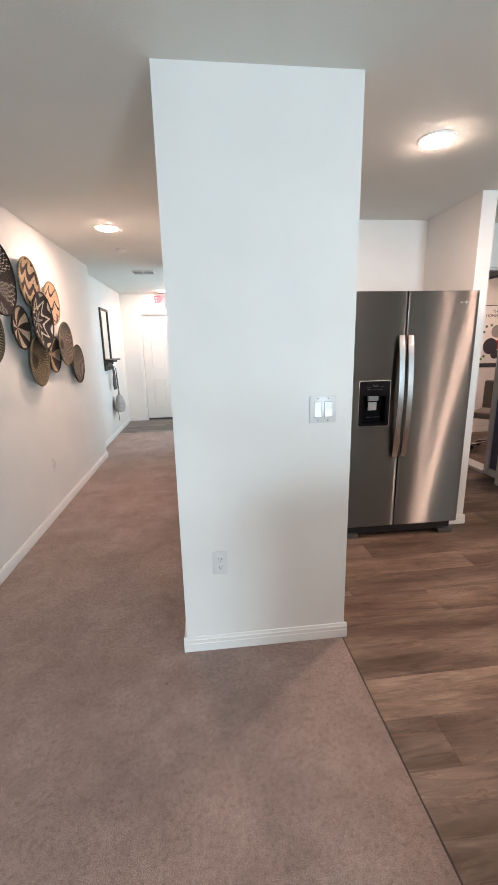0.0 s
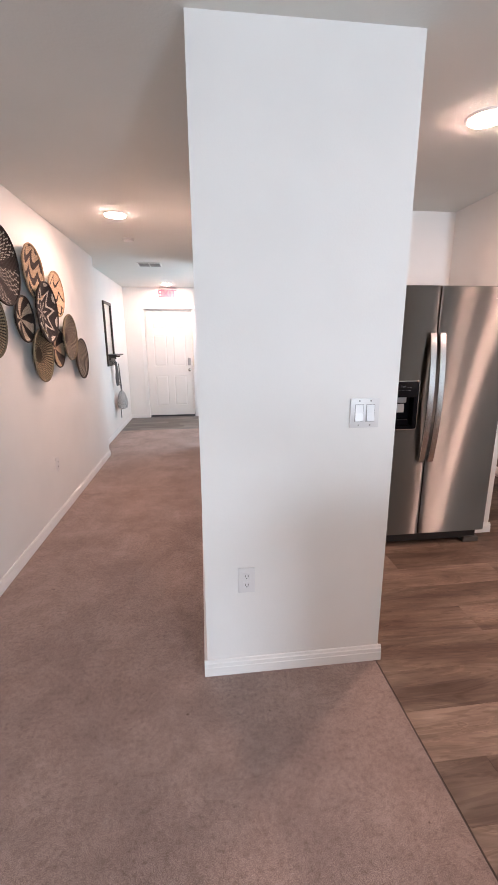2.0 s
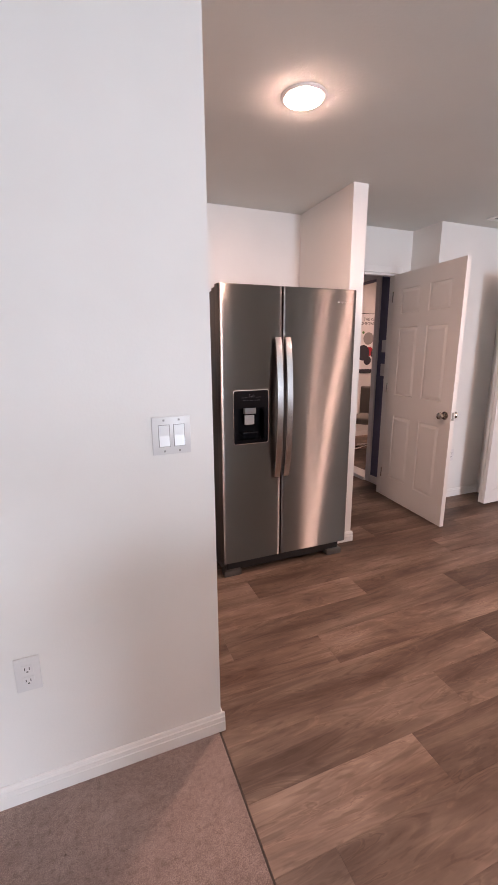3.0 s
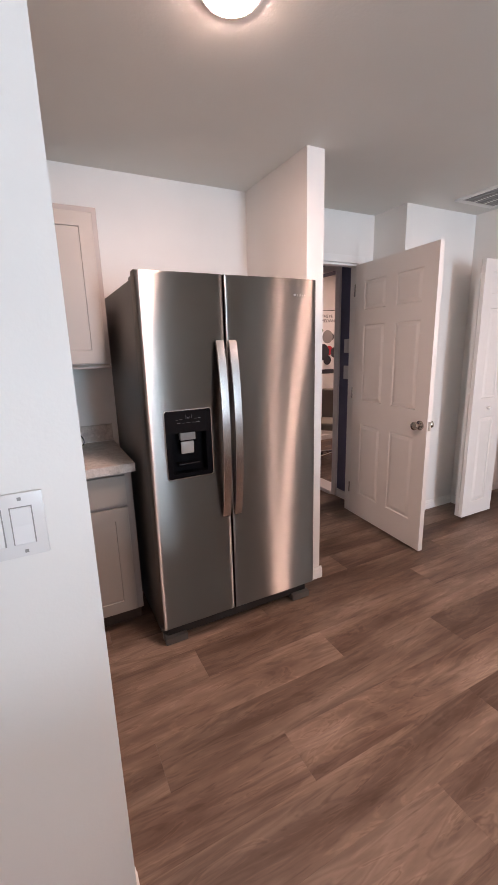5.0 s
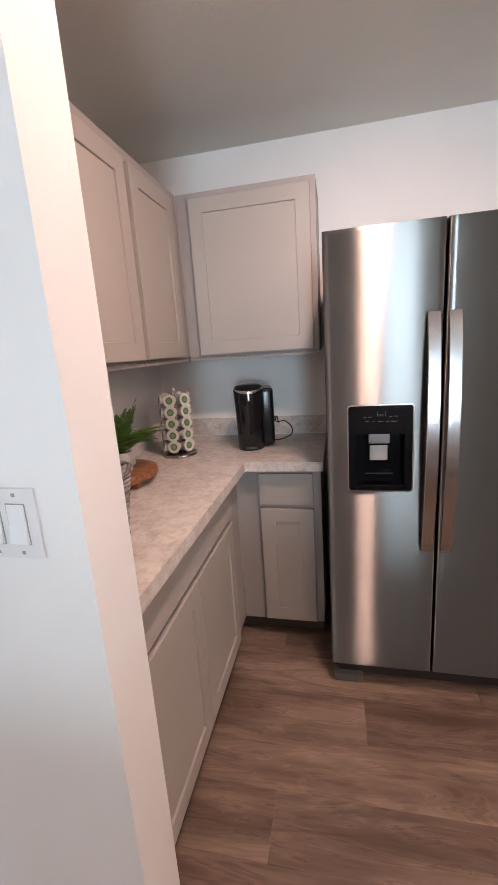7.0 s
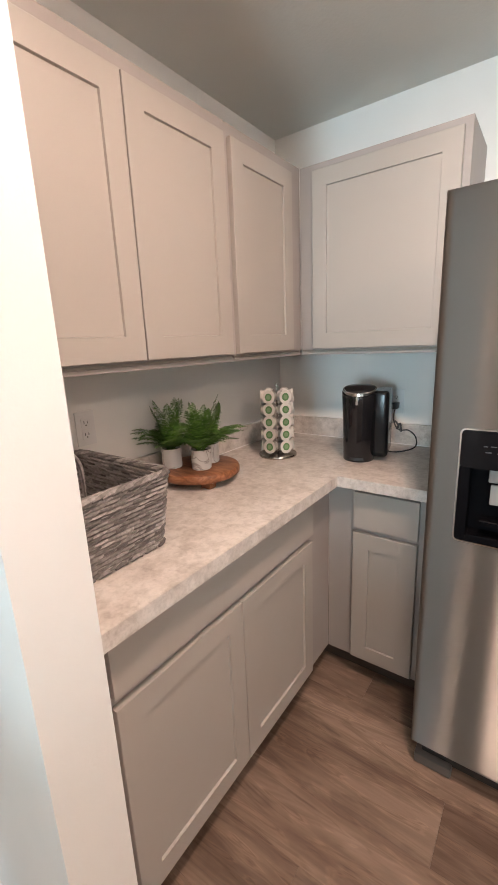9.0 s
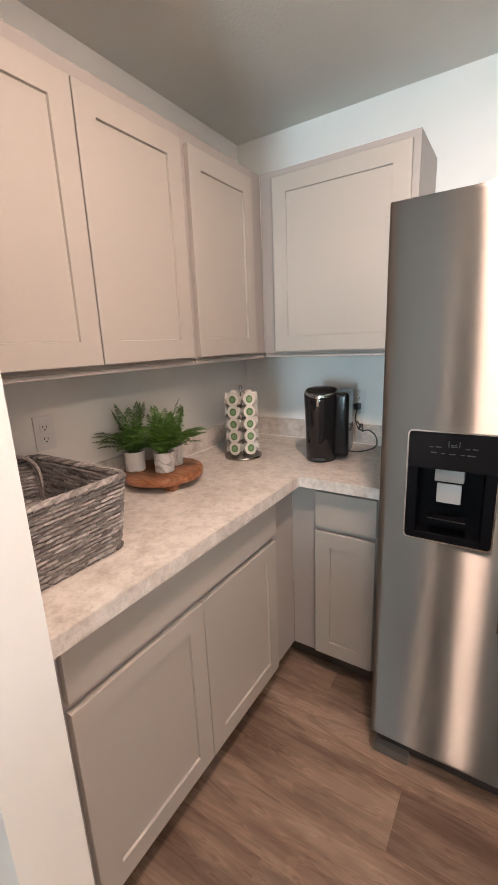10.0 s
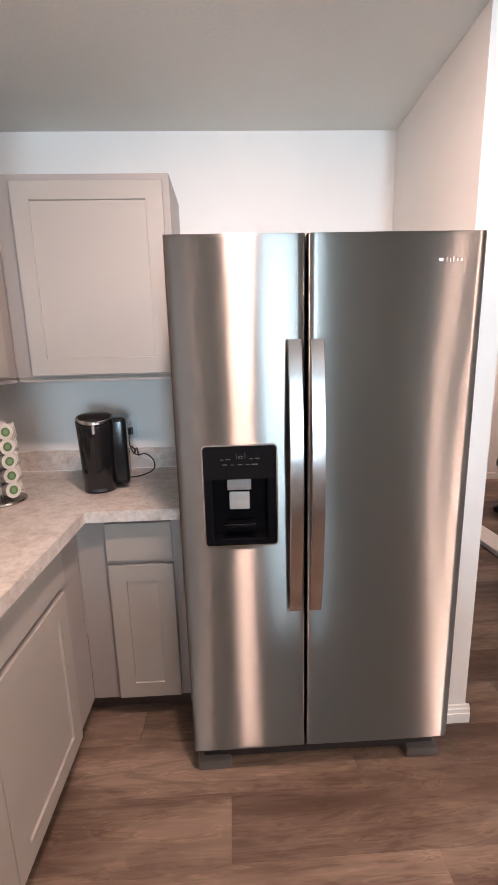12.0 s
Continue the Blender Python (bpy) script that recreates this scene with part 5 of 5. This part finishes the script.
# ---- hall ----
def wall_basket(y, z, dia, off, mat, rimcol, label):
    r = dia / 2
    n = max(8, int(r * 85))
    prof = []
    for i in range(n * 4 + 1):
        q = i / (n * 4)
        rr = 0.004 + (r - 0.004) * q
        dish = 0.012 + 0.040 * (q ** 2.4) * (r / 0.2)
        prof.append((rr, dish + 0.0026 * abs(math.sin(math.pi * rr * 85))))
    c = new("woven_wall_basket", None)
    tilt = (y * 7.3) % 1.0 - 0.5
    c.matrix_basis = Matrix.Translation((WX + off - 0.012, y, z)) @ Matrix.Rotation(radians(90), 4, "Y") @ Matrix.Rotation(radians(90 + 40 * tilt), 4, "Z") @ Matrix.Rotation(radians(3 * tilt), 4, "X")
    tagged(c, label, "wall basket", "woven baskets on the hall wall")
    top = prof[-1][1]
    full = prof + [(r + 0.002, top - 0.004), (r - 0.004, top - 0.012), (r * 0.6, 0.014), (0.004, 0.004)]
    part("bowl", lathe(full, 56), mat, c, smooth=True)
    m2, t2, b2 = shader("basket_rim", 0.8, 0, rimcol, 0.2)
    t2.links.new(ramp(t2, noise_tex(t2, coords(t2), 120, 3), [(0.3, tuple(k * 0.5 for k in rimcol)), (0.7, rimcol)]), b2.inputs["Base Color"])
    bm = bmesh.new()
    tube([(r * math.cos(2 * math.pi * k / 56), r * math.sin(2 * math.pi * k / 56), top) for k in range(56)], 0.0065, 8, bm, closed=True)
    part("rim", bm, m2, c, smooth=True)


for b_ in BASKETS:
    wall_basket(*b_)

ENTRY = -1.37
s = thing("wall_mirror", (ENTRY, 6.86, 1.09), "narrow dark framed wall mirror with shelf and hooks", "mirror")
bm = bmesh.new()
for lo, hi in (((0.0, -0.25, 0.0), (0.025, -0.215, 0.93)), ((0.0, 0.215, 0.0), (0.025, 0.25, 0.93)), ((0.0, -0.215, 0.895), (0.025, 0.215, 0.93)), ((0.0, -0.215, 0.0), (0.025, 0.215, 0.17))):
    add_box(bm, lo, hi, 0.002)
part("frame", bm, M_DARKWOOD, s, "dark wood frame")
part("mirror_glass", box((0.002, -0.214, 0.171), (0.012, 0.214, 0.894)), M_MIRROR, s)
part("shelf", box((0.0255, -0.27, 0.15), (0.15, 0.27, 0.172), 0.003), M_DARKWOOD, s, "small dark shelf")
for yy in (-0.2, 0.2):
    bm = bmesh.new()
    add_box(bm, (0.0255, yy - 0.009, 0.09), (0.05, yy + 0.009, 0.1495))
    add_box(bm, (0.05, yy - 0.009, 0.12), (0.11, yy + 0.009, 0.1495))
    part("bracket", bm, M_DARKWOOD, s)
for yy in (-0.14, 0.0, 0.14):
    part("hook", tube(smooth_path([(0.026, yy, 0.07), (0.05, yy, 0.06), (0.062, yy, 0.035), (0.07, yy, 0.05)]), 0.0035, 8), M_BLACKM, s, smooth=True)
M_CLOTH = paint("grey_cloth", (0.10, 0.10, 0.10), 0.9, 0.6, 300, 0.2)


def bag_mat():
    m, t, b = shader("woven_bag", 0.9, 0, (0.5, 0.5, 0.5))
    ck = node(t, "ShaderNodeTexChecker", Scale=42.0)
    ck.inputs["Color1"].default_value, ck.inputs["Color2"].default_value = (0.55, 0.53, 0.50, 1), (0.16, 0.16, 0.17, 1)
    t.links.new(coords(t, (1, 1, 1)), ck.inputs[0])
    t.links.new(ck.outputs[0], b.inputs["Base Color"])
    return m


s = thing("scarf", (ENTRY + 0.065, 6.90, 0.78), "dark grey scarf hanging from the mirror hook", "scarf")
bm = bmesh.new()
for k in range(3):
    tube(smooth_path([(0, 0.02 * k - 0.02, 0.36), (0.01, 0.02 * k - 0.02, 0.25), (0.005 * k, 0.024 * k - 0.02, 0.1), (0.012, 0.028 * k - 0.03, 0.0)]), [0.012 + 0.006 * min(1, i / 12) for i in range(25)], 8, bm)
part("cloth", bm, M_CLOTH, s, smooth=True)
s = thing("tote_bag", (ENTRY + 0.10, 7.02, 0.40), "grey and white patterned cloth bag hanging by its strap", "bag")
part("bag_body", lathe([(0.05, 0.0), (0.11, 0.01), (0.135, 0.07), (0.12, 0.16), (0.08, 0.24), (0.04, 0.28)], 20, None, Matrix.Diagonal((0.62, 1.15, 1.0, 1.0))), bag_mat(), s, smooth=True)
part("strap", tube(smooth_path([(0.0, -0.03, 0.2), (-0.01, -0.02, 0.45), (-0.02, 0.02, 0.71), (-0.01, 0.04, 0.45), (0.0, 0.04, 0.2)]), 0.006, 6), M_CLOTH, s, smooth=True)
part("tassel", tube([(-0.02, -0.06, 0.1), (-0.02, -0.065, -0.02), (-0.02, -0.06, -0.14)], [0.004, 0.006, 0.008], 8), M_CLOTH, s, smooth=True)

# ---- office ----
p = thing("poster", (4.62, 6.058, 1.03), "white framed poster with dark heading and round printed pictures", "poster")
part("sheet", box((-0.30, -0.006, 0.0), (0.30, -0.0002, 0.90), 0.001), M_WHITEPAPER, p)
bm = bmesh.new()
for lo, hi in (((-0.308, -0.012, -0.008), (-0.3005, 0, 0.908)), ((0.3005, -0.012, -0.008), (0.308, 0, 0.908)), ((-0.3, -0.012, -0.008), (0.3, 0, -0.0005)), ((-0.3, -0.012, 0.9005), (0.3, 0, 0.908))):
    add_box(bm, lo, hi)
part("frame", bm, M_BLACKM, p)
part("heading", text_bm("THE PE", 0.062), M_TEXT, p, place=pose(-0.03, -0.0066, 0.80))
part("heading", text_bm("HOMEOWN", 0.062), M_TEXT, p, place=pose(-0.06, -0.0066, 0.735))
for x, z, r, mt in ((-0.02, 0.53, 0.095, M_GREYPLAS), (0.05, 0.53, 0.05, M_TEXT), (-0.11, 0.31, 0.12, M_TEXT), (0.01, 0.33, 0.07, M_RED), (0.12, 0.30, 0.08, M_TEXT), (-0.02, 0.19, 0.07, M_TEXT)):
    part("picture", lathe([(r, 0), (r, 0.0012)], 28, None, Matrix.Translation((x, -0.0062 - 0.0002 * r / 0.01, z)) @ Matrix.Rotation(radians(90), 4, "X")), mt, p)
for x, z in ((-0.20, 0.60), (-0.23, 0.52), (-0.2, 0.16), (-0.24, 0.12), (-0.12, 0.62)):
    part("leaf_print", lathe([(0.022, 0), (0.022, 0.0012)], 7, None, Matrix.Translation((x, -0.0062, z)) @ Matrix.Rotation(radians(90), 4, "X")), M_LEAFPRINT, p)
part("footer", box((-0.30, -0.0076, 0.0), (0.30, -0.0061, 0.055)), M_TEXT, p)

M_UPH = paint("grey_upholstery", (0.27, 0.245, 0.21), 0.9, 0.7, 380, 0.12, 0.1)
q = thing("office_chair", (3.93, 4.98, 0.0), "grey upholstered office chair on a chrome wheeled base", "office chair")
q.rotation_euler = (0, 0, radians(-50))
part("seat", box((-0.25, -0.25, 0.44), (0.25, 0.25, 0.53), 0.035, 4), M_UPH, q, smooth=True)
part("backrest", box((-0.24, 0.20, 0.50), (0.24, 0.27, 0.90), 0.03, 4), M_UPH, q, smooth=True)
part("column", lathe([(0.028, 0.12), (0.028, 0.28), (0.018, 0.29), (0.018, 0.435)], 18), M_CHROME, q, smooth=True)
bm = bmesh.new()
for k in range(5):
    a = radians(72 * k)
    tube([(0.02 * math.cos(a), 0.02 * math.sin(a), 0.135), (0.28 * math.cos(a), 0.28 * math.sin(a), 0.075)], [0.02, 0.012], 8, bm)
part("star_base", bm, M_CHROME, q, "chrome star base", smooth=True)
for k in range(5):
    a = radians(72 * k)
    part("caster", lathe([(0.028, -0.018), (0.030, -0.014), (0.030, 0.014), (0.028, 0.018)], 16, None, Matrix.Translation((0.28 * math.cos(a), 0.28 * math.sin(a), 0.031)) @ Matrix.Rotation(a, 4, "Z") @ Matrix.Rotation(radians(90), 4, "X")), M_BLACKM, q, smooth=True)

# ---- floor boards ----
PW, PL = 0.1995, 1.4985
STARTS = {9: 1.217, 10: 1.662, 8: 0.33, 7: 0.920, 6: 1.370, 5: 0.670, 4: 1.724, 3: 1.418, 2: 0.95, 1: 1.85, 0: 1.2, 11: 0.865, 12: 1.55, 13: 0.75, 14: 1.3}


def boards(floor, mat, x_lo, x_hi, y_lo, y_hi, rows_from, y0, seed, holes=()):
    rnd = random.Random(seed)
    cache = {}
    j0, j1 = int(math.floor((y_lo - y0) / PW)), int(math.ceil((y_hi - y0) / PW))
    for j in range(j0, j1):
        ya, yb = max(y0 + j * PW, y_lo), min(y0 + (j + 1) * PW, y_hi)
        if yb - ya < 0.01:
            continue
        start = rows_from[j] if j in rows_from else rnd.uniform(0.2, 1.6)
        x = start - PL * math.ceil((start - x_lo) / PL)
        while x < x_hi:
            xa, xb = max(x, x_lo), min(x + PL, x_hi)
            x += PL
            if xb - xa < 0.02:
                continue
            w_, d_ = round(xb - xa, 4), round(yb - ya, 4)
            if (w_, d_) not in cache:
                bm_ = bmesh.new()
                g = 0.0002
                lo, hi, e_ = (g, g), (w_ - g, d_ - g), 0.0007
                bot = [bm_.verts.new((a, b, -0.006)) for a, b in ((lo[0], lo[1]), (hi[0], lo[1]), (hi[0], hi[1]), (lo[0], hi[1]))]
                mid = [bm_.verts.new((a, b, -0.0004)) for a, b in ((lo[0], lo[1]), (hi[0], lo[1]), (hi[0], hi[1]), (lo[0], hi[1]))]
                top = [bm_.verts.new((a, b, 0.0)) for a, b in ((lo[0] + e_, lo[1] + e_), (hi[0] - e_, lo[1] + e_), (hi[0] - e_, hi[1] - e_), (lo[0] + e_, hi[1] - e_))]
                for r1, r2 in ((bot, mid), (mid, top)):
                    for i in range(4):
                        bm_.faces.new((r1[i], r1[(i + 1) % 4], r2[(i + 1) % 4], r2[i]))
                bm_.faces.new(top)
                me = bpy.data.meshes.new("plank")
                bm_.to_mesh(me)
                bm_.free()
                me.materials.append(mat)
                cache[(w_, d_)] = me
            ob = new("plank", cache[(w_, d_)])
            ob.parent = floor
            ob.location = (xa, ya, -0.002)


Y0 = 2.53 - 9 * PW
fl = structure("floor", box((EDGE + 0.006, -4.75, -0.0119), (4.95, 3.745, -0.009)), M_TOE, "brown wood-look vinyl plank floor of the kitchen")
boards(fl, M_PLANK, EDGE + 0.007, 4.95, -1.2, Y0 + 6 * PW, STARTS, Y0, 3)
boards(fl, M_PLANK, 0.58, 4.95, Y0 + 6 * PW, 3.745, STARTS, Y0, 5)
bm = bmesh.new()
add_box(bm, (EDGE + 0.007, -4.75, -0.008), (4.95, -1.2, -0.002))
tagged(finish("plank_field", bm, M_PLANK, fl), kind="stuff")
fo = structure("floor_office", box((1.9, 3.745, -0.0119), (5.7, 6.06, -0.009)), M_TOE, "brown wood-look vinyl plank floor of the passage and office")
boards(fo, M_PLANK, 1.9, 5.7, 3.745, 6.06, {}, Y0, 11)
ff = structure("floor_foyer", box((-1.37, 7.16, -0.0119), (0.88, FE + 0.05, -0.009)), M_TOE, "grey wood-look plank floor at the front door")
boards(ff, M_PLANKGREY, -1.37, 0.88, 7.162, FE + 0.05, {}, Y0, 21)
